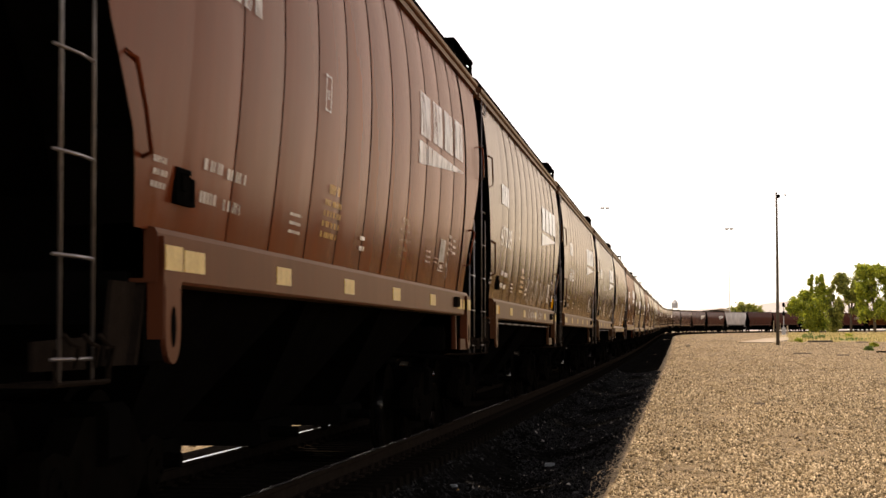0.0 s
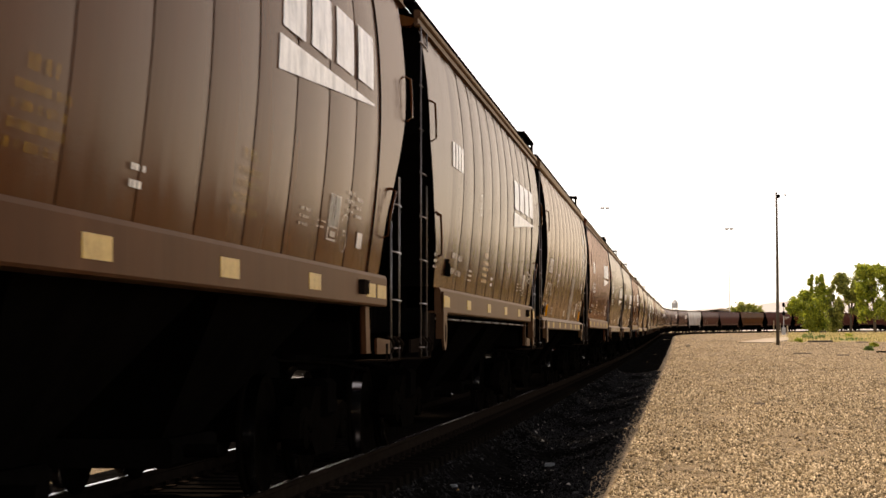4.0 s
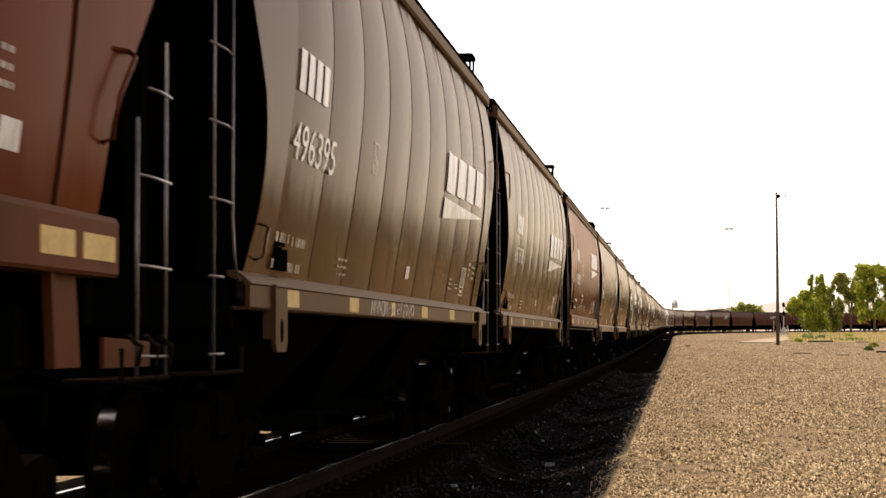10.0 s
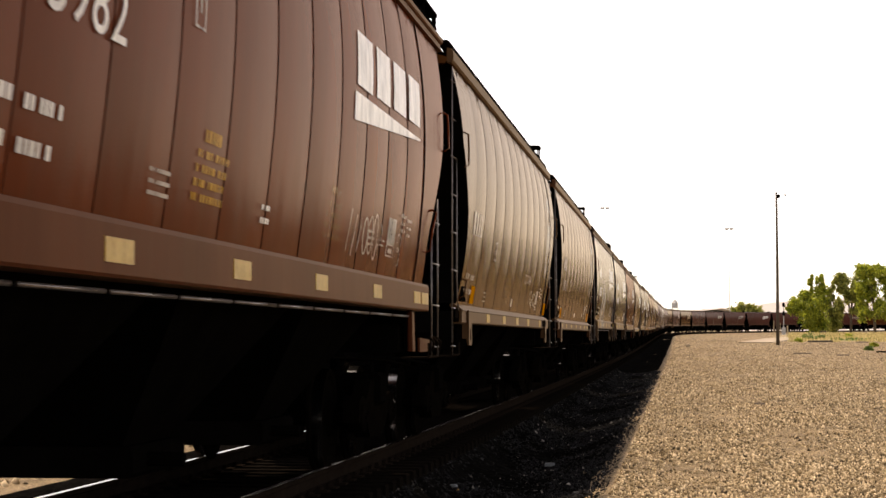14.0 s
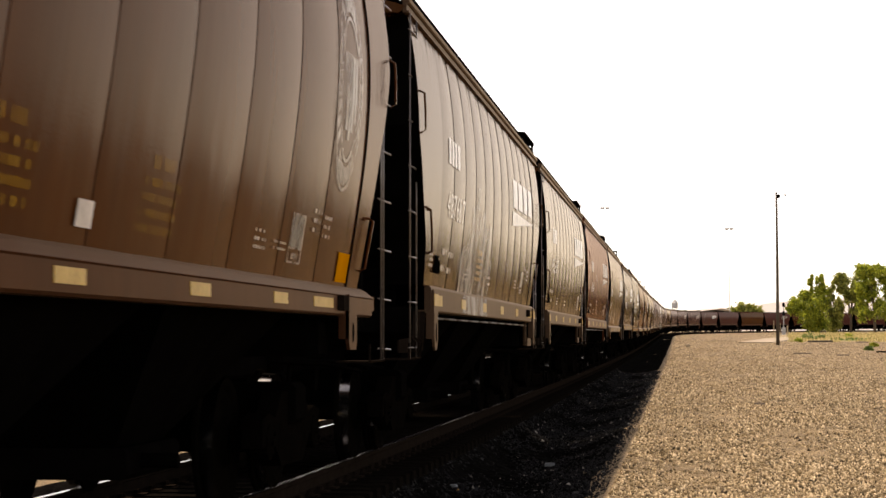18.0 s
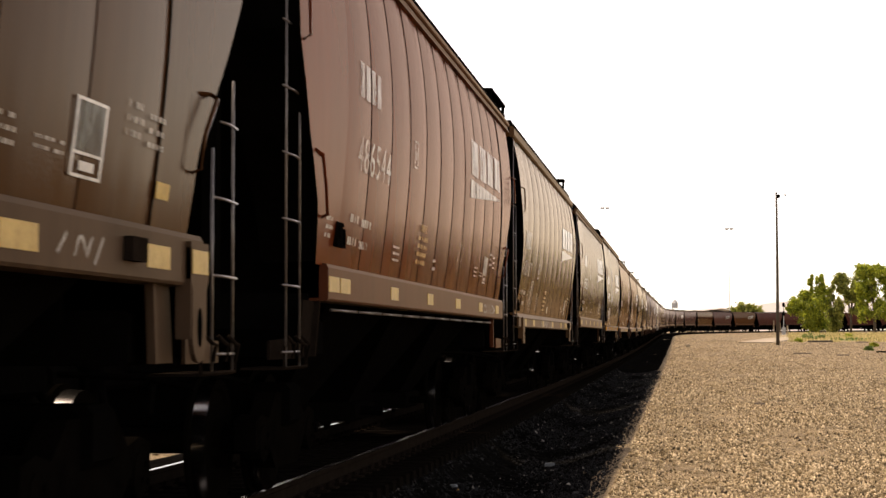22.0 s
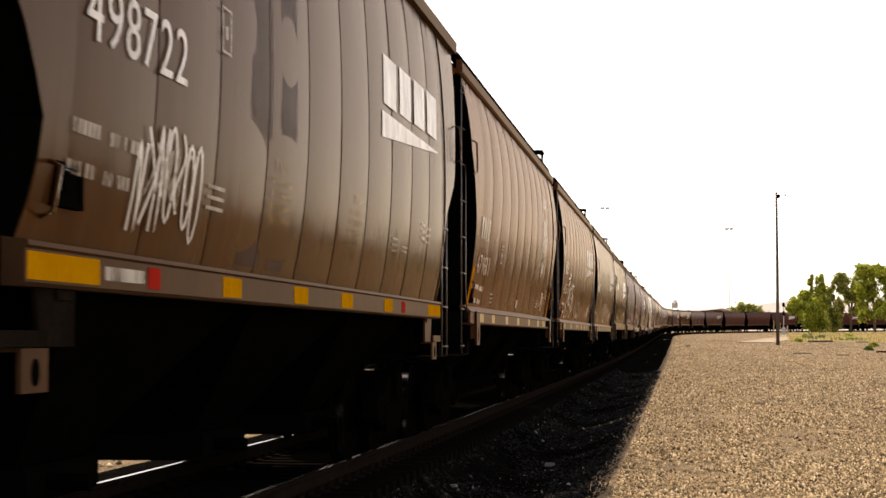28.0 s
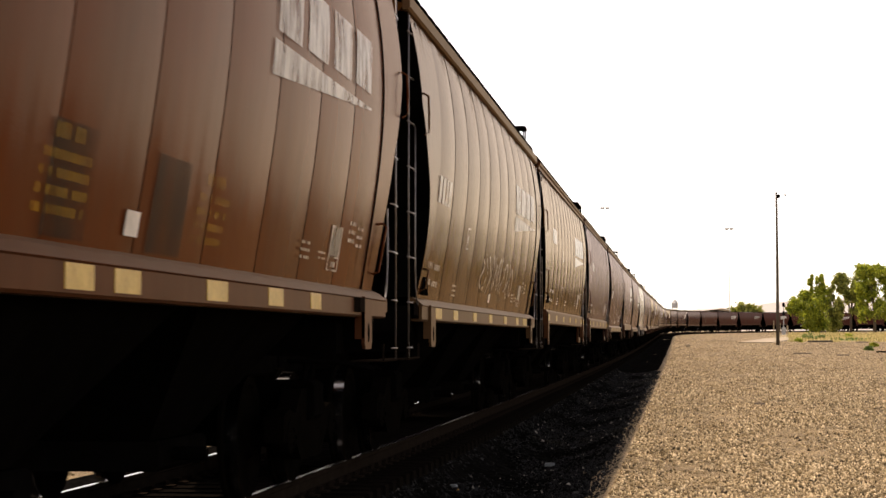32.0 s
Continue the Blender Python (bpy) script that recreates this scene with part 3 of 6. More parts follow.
def sheet(ty, fy, sgn=1, rows=18, bow=0.007, lap=0.006):
    """A side sheet between two edges; fy(z) gives its edges. It bows a little, and its far edge laps under its
    neighbour at a dark seam.
    """
    g, out = Geo(), []
    z0, z1 = Z_SILL[ty], Z_EAVE[ty]
    for i in range(rows + 1):
        z = z0 + (z1 - z0) * i / rows
        a, b = fy(z)
        w = b - a
        x = side_x(ty, z)
        line = []
        for u in LAP:
            d = bow * (2 * u - 1) ** 2 + (lap * u if u else lap + 0.001)
            line.append((sgn * (x - d), a + w * u, z))
        out.append(line if sgn > 0 else line[::-1])
    g.grid(out)
    me = g.mesh("side_panel", True)
    me.materials.append(SEAM_DARK)
    for p in me.polygons:
        seam = p.index % 12 == 0
        p.use_smooth = not seam
        p.material_index = 1 if seam else 0
    # the lips of the seam stay crisp
    for e in me.edges:
        a, b = e.vertices
        e.use_edge_sharp = abs(a - b) == 13 and a % 13 < 2
    return me


PANEL_W = {"A": 1.2, "S": 1.2, "B": 1.42, "D": 1.42, "C": 1.32}
N_MID = {"A": 11, "S": 10, "B": 10, "D": 9, "C": 10}
PANEL_AT = {"A": -0.15, "S": -0.15, "B": 0.35, "D": 0.25, "C": 0.7}


def frame_profile(ty):
    """The meshes that all cars of one kind share."""
    d = {}
    sh = SHAPE[ty]
    w, n, mid = PANEL_W[ty], N_MID[ty], PANEL_AT[ty]
    half = w * n / 2
    d["panel"] = sheet(ty, lambda z: (-w / 2, w / 2), bow=0.011 if sh == "B" else 0.008, lap={"A": 0.005, "B": 0.0035, "C": 0.004}[sh])
    d["panel_out"] = sheet(ty, lambda z: (mid + half, max(mid + half + 0.1, far_end(ty, z))), bow=0.0)
    d["panel_in"] = sheet(ty, lambda z: (min(mid - half - 0.1, near_end(ty, z)), mid - half), bow=0.0)
    near_sill, far_sill = SILL[ty]
    d["far_side"] = sheet(ty, lambda z: (near_end(ty, z), far_end(ty, z)), -1)
    d["whole_side"] = sheet(ty, lambda z: (near_end(ty, z), far_end(ty, z)))
    ze, xe = Z_EAVE[ty], side_x(ty, Z_EAVE[ty])
    r0, r1 = ROOF[ty]
    g = Geo()
    prof = [(-xe - 0.01, ze), (-xe * 0.8, ze + 0.09), (-0.5, ze + 0.15), (0.0, ze + 0.17), (0.5, ze + 0.15), (xe * 0.8, ze + 0.09), (xe + 0.01, ze), (xe - 0.05, ze - 0.06), (-xe + 0.05, ze - 0.06)]
    g.prism(prof, r0, r1)
    d["roof"] = g.mesh("roof")
    g = Geo()
    if ty == "C":
        g.prism([(xe - 0.02, ze - 0.06), (xe + 0.055, ze - 0.06), (xe + 0.06, ze + 0.06), (xe - 0.03, ze + 0.15), (xe - 0.08, ze + 0.14)], r0 - 0.03, r1 + 0.03)
    elif sh == "B":
        # one broad rolled cap
        g.prism([(xe - 0.02, ze - 0.05), (xe + 0.03, ze - 0.05), (xe + 0.05, ze - 0.025), (xe + 0.052, ze + 0.075), (xe + 0.03, ze + 0.105), (xe - 0.02, ze + 0.11)], r0, r1)
    else:
        # a rolled cap over a stepped angle
        g.prism([(xe - 0.02, ze + 0.02), (xe + 0.03, ze + 0.02), (xe + 0.045, ze + 0.035), (xe + 0.045, ze + 0.075), (xe + 0.03, ze + 0.09), (xe - 0.02, ze + 0.09)], r0, r1)
        g.prism([(xe - 0.02, ze - 0.045), (xe + 0.018, ze - 0.045), (xe + 0.018, ze + 0.018), (xe - 0.02, ze + 0.018)], r0, r1)
        g.box(xe - 0.02, xe + 0.04, r0, r1, ze - 0.062, ze - 0.047)
    d["eave"] = g.mesh("roof_rail")
    for key, fe, e in (("far", far_end, 1), ("near", near_end, -1)):
        g = Geo()
        k = len(g.v)
        foot, top = fe(ty, 1.7), fe(ty, 4.2)
        yh = top - 0.45 * e
        pts = [(-1.1, yh, ze + 0.05), (1.1, yh, ze + 0.05), (1.45, yh, 3.3), (-1.45, yh, 3.3), (1.20, foot - 1.5 * e, 1.35), (-1.20, foot - 1.5 * e, 1.35)]
        g.v += pts
        q = [(k, k + 1, k + 2, k + 3), (k + 3, k + 2, k + 4, k + 5)]
        g.f += q if e < 0 else [t[::-1] for t in q]
        d["end_" + key] = g.mesh("end_wall")
        # an added plate that darkens the open end; the cars have no such wall
        d["bulkhead_" + key] = Geo().box(-1.1, 1.1, min(foot - 0.85 * e, foot - 0.89 * e), max(foot - 0.85 * e, foot - 0.89 * e), 1.25, 2.2).mesh("bulkhead")
        # plates added to keep sky out of each corner behind the side sheets' edges, and the corner posts
        hts = [Z_SILL[ty] + 0.02 + (ze - 0.05 - Z_SILL[ty]) * i / 12 for i in range(13)]
        d["gusset_" + key], d["post_" + key] = [], []
        for s in (1, -1):
            d["gusset_" + key].append(Geo().grid([[(s * (side_x(ty, z) - 0.012), fe(ty, z) - 0.03 * e, z), (s * 1.05, fe(ty, z) - 0.28 * e, z)] for z in hts]).mesh("gusset"))
            d["post_" + key].append(Geo().box(s - 0.05, s + 0.05, min(top - 0.1 * e, top - 0.2 * e), max(top - 0.1 * e, top - 0.2 * e), 1.3, ze).mesh("end_post"))
    # sill
    g = Geo()
    zs, xs = Z_SILL[ty], side_x(ty, Z_SILL[ty])
    if sh == "A":
        g.prism([(xs - 0.16, zs - 0.25), (xs + 0.035, zs - 0.25), (xs + 0.045, zs - 0.235), (xs + 0.045, zs - 0.015), (xs + 0.03, zs + 0.012), (xs - 0.02, zs + 0.02), (xs - 0.02, zs - 0.23), (xs - 0.16, zs - 0.23)], near_sill, far_sill)
    elif sh == "B":
        g.prism([(xs - 0.05, zs + 0.01), (xs - 0.005, zs + 0.01), (xs + 0.04, zs - 0.015), (xs + 0.095, zs - 0.062), (xs + 0.10, zs - 0.068), (xs + 0.09, zs - 0.078), (xs + 0.09, zs - 0.205), (xs + 0.075, zs - 0.22), (xs - 0.05, zs - 0.22), (xs - 0.05, zs - 0.20), (xs + 0.06, zs - 0.20), (xs + 0.06, zs - 0.08), (xs - 0.05, zs - 0.02)], near_sill, far_sill)
    else:
        g.prism([(xs - 0.05, zs + 0.015), (xs + 0.055, zs + 0.0), (xs + 0.06, zs - 0.02), (xs + 0.045, zs - 0.03), (xs + 0.045, zs - 0.16), (xs + 0.03, zs - 0.175), (xs - 0.05, zs - 0.175)], near_sill, far_sill)
    d["sill"] = g.mesh("side_sill")
    d["sill_face"] = xs + {"A": 0.045, "B": 0.09, "C": 0.045}[sh]
    d["sill_mid"] = zs - {"A": 0.13, "B": 0.135, "C": 0.095}[sh]
    g = Geo()
    g.prism([(-xs - 0.06, zs - 0.25), (-xs + 0.05, zs - 0.25), (-xs + 0.05, zs), (-xs - 0.06, zs)], near_sill, far_sill)
    d["sill_back"] = g.mesh("side_sill")
    d["pipe"] = Geo().tube([(xs - 0.06, -0.61, zs - 0.305), (xs - 0.06, 0.61, zs - 0.305)], 0.013, 6).mesh("sill_pipe", True)
    # hoppers and centre sill
    for i, c in enumerate((mid - 3.9, mid, mid + 3.9)):
        g = Geo()
        k = len(g.v)
        L, W = 1.93, xs - 0.08
        g.v += [(-W, c - L, zs - 0.05), (W, c - L, zs - 0.05), (W, c + L, zs - 0.05), (-W, c + L, zs - 0.05), (-0.62, c - 0.55, 0.52), (0.62, c - 0.55, 0.52), (0.62, c + 0.55, 0.52), (-0.62, c + 0.55, 0.52)]
        g.f += [(k, k + 1, k + 5, k + 4), (k + 1, k + 2, k + 6, k + 5), (k + 2, k + 3, k + 7, k + 6), (k + 3, k, k + 4, k + 7), (k + 4, k + 5, k + 6, k + 7)]
        g.box(-0.72, 0.72, c - 0.65, c + 0.65, 0.34, 0.53, 0.03)
        g.tube([(0.72, c - 0.3, 0.44), (0.95, c - 0.3, 0.44)], 0.045, 8)
        d["hopper%d" % i] = g.mesh("hopper_bay")
    g = Geo()
    c0, c1 = COUPLED[ty]
    g.box(-0.33, 0.33, c0 + 0.55, c1 - 0.55, 0.85, 1.25, 0.03)
    for yb in TRUCKS[ty]:
        g.box(-1.35, 1.35, yb - 0.2, yb + 0.2, 1.05, 1.32, 0.02)
    for yb in (near_sill - 0.02, far_sill + 0.02):
        g.box(-1.4, 1.4, yb - 0.05, yb + 0.05, 1.25, 1.5)
    d["centre_sill"] = g.mesh("centre_sill")
    # ladders, steps, pads
    xl = xs + {"A": 0.03, "B": 0.08, "C": 0.02}[sh]
    l0, l1, l2, l3 = LADDERS[ty]
    for e, key in ((1, "out"), (-1, "in")):
        ye, yi = (l3, l2) if e > 0 else (l0, l1)
        fe = far_end if e > 0 else near_end
        if e < 0:
            tops = (4.2, 4.2)
        else:
            # the far ladder stops under the overhang of the side sheet
            tops = {"A": (2.62, 2.2), "B": (4.2, 2.3), "C": (2.86, 2.6)}[sh]
        low = (1.0, 1.0)
        stiles = []
        for n, (yy, tz) in enumerate(((ye, tops[0]), (yi, tops[1]))):
            if sh == "B" and n == 1:
                # bent in at its foot on to the sill
                pts = [(xl, yy - 0.2 * e, zs - 0.06), (xl, yy - 0.12 * e, zs - 0.03), (xl, yy - 0.04 * e, zs + 0.1), (xl, yy, zs + 0.28), (xl, yy, tz)]
            else:
                pts = [(xl, yy, low[n]), (xl, yy, tz)]
            stiles.append(Geo().tube(pts, 0.0085, 6).mesh("ladder_stile", True))
        d["ladder_" + key] = stiles
        z = 1.10
        while z < tops[0] - 0.1:
            y2 = yi if z < tops[1] else yi + 0.2 * e
            if sh == "B" and z < zs + 0.2:
                y2 = (ye + yi) / 2
            d["ladder_" + key].append(Geo().tube([(xl, ye + 0.1 * e, z), (xl + 0.015, (ye + y2) / 2, z), (xl, y2, z)], 0.0085, 5).mesh("ladder_rung", True))
            z += 0.42
        if sh == "B" and e > 0:
            lone = [Geo().tube([(xl, yy, 1.0), (xl, yy, 4.2)], 0.0085, 6).mesh("ladder_stile", True) for yy in (ye, ye - 0.13)]
            z = 1.10
            while z < 4.1:
                lone.append(Geo().tube([(xl - 0.02, ye - 0.15, z), (xl + 0.02, ye + 0.3, z - 0.01)], 0.0085, 5).mesh("ladder_rung", True))
                z += 0.42
            d["ladder_lone"] = lone
        g = Geo()
        y0, y1 = sorted((ye + 0.05 * e, yi - 0.25 * e))
        g.tube([(xl, y0, 1.14), (xl, y0, 1.0), (xl, y1, 1.0), (xl, y1, 1.14)], 0.012, 6)
        if sh == "A":
            for yy in (y0 + 0.1, (y0 + y1) / 2, y1 - 0.15):
                g.tube([(xl, yy, 1.20), (xl + 0.03, yy + 0.03, 1.16), (xl + 0.03, yy + 0.12, 1.15), (xl + 0.01, yy + 0.14, 1.06)], 0.012, 5)
        g.box(xl - 0.28, xl - 0.01, y0, y1, 0.985, 1.0)
        d["step_" + key] = g.mesh("sill_step")
        g = Geo()
        ysill = far_sill if e > 0 else near_sill
        if sh == "A":
            # pressed brace under the sill's end, with a folded edge, and the plate behind the step
            o0, o1 = (0.40, -0.02) if e < 0 else (-0.30, -0.72)
            b0, b1 = (0.52, 0.16) if e < 0 else (-0.22, -0.66)
            g.plate([(ysill + b0 * e, 1.06), (ysill + b1 * e, 1.06), (ysill + o1 * e, zs - 0.25), (ysill + o0 * e, zs - 0.25)], xl - 0.11, xl - 0.09)
            g.plate([(ysill + b1 * e, 1.06), (ysill + (b1 - 0.05) * e, 1.06), (ysill + (o1 - 0.05) * e, zs - 0.25), (ysill + o1 * e, zs - 0.25)], xl - 0.09, xl - 0.05)
            g.plate([(yi - 0.22 * e, 1.05), (ye + 0.05 * e, 1.05), (ye + 0.05 * e, 1.17), (yi - 0.22 * e, 1.19)], xl - 0.11, xl - 0.09)
        elif sh == "B":
            out = 0.38 if e > 0 else 0.06
            g.plate([(ysill, zs - 0.19), (ysill + out * e, zs - 0.16), (ysill + out * e, zs - 0.045), (ysill, zs - 0.05)], xs + 0.02, xs + 0.05)
        else:
            # a hanger under the sill's end and the tab that holds the step
            g.plate([(ysill - 0.84 * e, 1.15), (ysill - 0.37 * e, 1.15), (ysill - 0.30 * e, zs - 0.17), (ysill - 0.84 * e, zs - 0.17)], xl - 0.05, xl - 0.03)
            g.plate([(ysill - 0.80 * e, 1.34), (ysill - 0.55 * e, 1.34), (ysill - 0.55 * e, 1.40), (ysill - 0.80 * e, 1.40)], xl - 0.03, xl - 0.015)
            g.plate([(ysill - 0.37 * e, 1.15), (ysill + 0.25 * e, 1.15), (ysill + 0.25 * e, 1.215), (ysill - 0.37 * e, 1.215)], xl - 0.02, xl + 0.0)
        d["plate_" + key] = g.mesh("end_plate")
        g = Geo()
        y = PADS[ty][1 if e > 0 else 0]
        hole, low_z = 1.23, 1.06
        if sh == "A":
            ring = [(0.15 * math.cos(t), 0.15 * math.sin(t)) for t in [math.pi + math.pi * i / 8 for i in range(9)]]
            poly = [(y - 0.19, zs - 0.03), (y - 0.19, zs - 0.22), (y - 0.15, zs - 0.27), (y - 0.15, 1.22)] + [(y + a * 1.0, 1.21 + b) for a, b in ring[1:-1]] + [(y + 0.15, 1.22), (y + 0.15, zs - 0.27), (y + 0.19, zs - 0.22), (y + 0.19, zs - 0.03)]
            hole = 1.24
        elif sh == "C":
            poly = [(y - 0.17, 1.13), (y - 0.17, 0.97), (y + 0.17, 0.97), (y + 0.17, 1.13)]
            hole = 1.05
        else:
            poly = [(y - 0.19, zs - 0.08), (y - 0.19, 1.15), (y - 0.14, 1.10), (y + 0.14, 1.10), (y + 0.19, 1.15), (y + 0.19, zs - 0.08)]
        xj = d["sill_face"]
        if sh == "C":
            g.plate(poly[::-1], xj - 0.06, xj - 0.04)
            g.box(xj - 0.16, xj - 0.04, y - 0.17, y + 0.17, 1.13, 1.145)
            xj -= 0.068
        else:
            g.plate(poly[::-1], xj + 0.004, xj + 0.030)
            # a bent rim round the plate's front edge
            g.box(xj - 0.05, xj + 0.03, min(poly[0][0], poly[0][0] + 0.012), max(poly[0][0], poly[0][0] + 0.012), low_z + 0.12, zs - 0.06)
        d["pad_" + key] = g.mesh("jacking_pad")
        # a black disc on the pad's face, painted in for the dark of its hole
        g = Geo()
        hw, hh = (0.05, 0.10) if sh == "A" else ((0.045, 0.075) if sh == "B" else (0.05, 0.055))
        g.plate([(y + hw * math.cos(t), hole + hh * math.sin(t)) for t in [2 * math.pi * i / 12 for i in range(12)]], xj + 0.02, xj + 0.033)
        d["pad_hole_" + key] = g.mesh("pad_hole")
        g = Geo()
        c = c1 if e > 0 else c0
        g.box(-0.17, 0.17, min(c - 0.6 * e, c), max(c - 0.6 * e, c), 0.72, 1.02, 0.04)
        g.box(-0.25, 0.25, min(c - 0.75 * e, c - 0.55 * e), max(c - 0.75 * e, c - 0.55 * e), 0.7, 1.2, 0.03)
        g.tube([(0.3, c - 0.6 * e, 0.88), (0.42, c - 0.35 * e, 0.62), (0.40, c - 0.12 * e, 0.46), (0.34, c, 0.50)], 0.028, 7)
        g.tube([(0.45, c - 0.7 * e, 0.98), (0.95, c - 0.7 * e, 0.96), (1.25, c - 0.7 * e, 0.90)], 0.022, 6)
        g.tube([(0.62, c - 0.7 * e, 0.96), (0.60, c - 0.68 * e, 0.70)], 0.022, 6)
        d["coupler_" + key] = g.mesh("coupler")
    # handholds: a bent bar on a narrow backing plate near each end of the side
    for e, key in ((1, "out"), (-1, "in")):
        fe = far_end if e > 0 else near_end
        g = Geo()
        zs0 = 2.02 if sh == "A" else 1.72
        if sh == "A" or e > 0:
            hts = [zs0, zs0 + 0.02, zs0 + 0.2, zs0 + 0.40, zs0 + 0.43]
            base = [fe(ty, z) - 0.13 * e for z in hts]
            pts = [(side_x(ty, z) + (0.045 if 0 < i < 4 else 0.0), y, z) for i, (z, y) in enumerate(zip(hts, base))]
            pts.append((side_x(ty, hts[-1]) + 0.0, base[-1] - 0.22 * e, hts[-1] - 0.02))
            g.tube(pts, 0.012, 5)
        else:
            y = fe(ty, 1.85) + 0.14
            g.tube([(side_x(ty, z) + dx, y, z) for z, dx in ((1.66, 0.0), (1.68, 0.05), (1.86, 0.05), (1.88, 0.0))], 0.012, 5)
        d["grab_" + key] = g.mesh("grab_iron", True)
        g = Geo()
        y = fe(ty, 3.6) - 0.10 * e
        pts = [(side_x(ty, z) + (0.05 if 0 < i < 4 else 0.0), y, z) for i, z in enumerate((3.10, 3.13, 3.3, 3.47, 3.50))]
        g.tube(pts, 0.012, 5)
        d["high_grab_" + key] = g.mesh("grab_iron", True)
    # roof walk and hatches
    zt = ze + (0.17 if sh != "C" else 0.2)
    g = Geo()
    for x0 in ((xe - 0.44, -xe + 0.02) if ty != "C" else (0.2, -0.63)):
        for j in range(3):
            g.box(x0 + 0.15 * j, x0 + 0.15 * j + 0.12, r0, r1, zt, zt + 0.03)
        n = int((r1 - r0 - 0.3) / 0.62)
        for i in range(n + 1):
            y = r0 + 0.15 + i * (r1 - r0 - 0.3) / n
            g.box(x0 + 0.02, x0 + 0.42, y - 0.03, y + 0.03, zt - 0.02, zt)
            g.box(x0 + 0.385, x0 + 0.425, y - 0.03, y + 0.03, ze + 0.0, zt)
            if sh == "A":
                g.box(x0 + 0.30, x0 + 0.38, y - 0.10, y + 0.10, zt + 0.03, zt + 0.055)
            elif sh == "B" and i < n:
                # the turned-up edge of each length of grating
                g.box(x0 + 0.40, x0 + 0.42, y + 0.05, y + (r1 - r0 - 0.3) / n - 0.05, zt - 0.005, zt + 0.05)
    d["walk"] = g.mesh("running_board")
    g = Geo()
    for e, ye in ((1, r1), (-1, r0)):
        y0, y1 = sorted((ye - 0.5 * e, ye + 0.03 * e))
        g.box(-1.05, 1.05, y0, y1, zt - 0.03, zt + 0.012)
        for x in (0.98, -0.98):
            g.box(x - 0.03, x + 0.03, y0 + 0.05, y1 - 0.05, ze - 0.1, zt - 0.02)
    d["crossover"] = g.mesh("crossover_board")
    g = Geo()
    if sh == "A":
        # raised end of the walk over the brake gear
        g.box(xe - 0.30, xe - 0.02, r1 - 2.1, r1 + 0.05, zt + 0.14, zt + 0.18)
        for y in (r1 - 2.05, r1 - 1.0, r1):
            g.box(xe - 0.07, xe - 0.03, y - 0.03, y + 0.03, ze + 0.05, zt + 0.15)
        g.plate([(r1 - 2.1, zt + 0.02), (r1 + 0.05, zt + 0.02), (r1 + 0.05, zt + 0.14), (r1 - 2.1, zt + 0.14)], xe - 0.3, xe - 0.28)
        d["riser"] = g.mesh("raised_walk")
    g = Geo()
    g.prism([(-0.34, zt - 0.16), (0.34, zt - 0.16), (0.34, zt + 0.01), (0.2, zt + 0.06), (-0.2, zt + 0.06), (-0.34, zt + 0.01)], -1.72, 1.72)
    for y in (-1.2, 0.0, 1.2):
        g.box(0.3, 0.42, y - 0.06, y + 0.06, zt - 0.12, zt + 0.09)
    d["hatch"] = g.mesh("hatch_cover")
    g = Geo()
    if sh == "B":
        y = r1 - 0.3
        g.box(0.95, 1.34, y - 0.25, y + 0.25, zt + 0.36, zt + 0.41)
        for x in (0.98, 1.31):
            for yy in (y - 0.22, y + 0.22):
                g.tube([(x, yy, ze + 0.03), (x, yy, zt + 0.37)], 0.014, 5)
        d["stand"] = g.mesh("roof_platform")
    return d


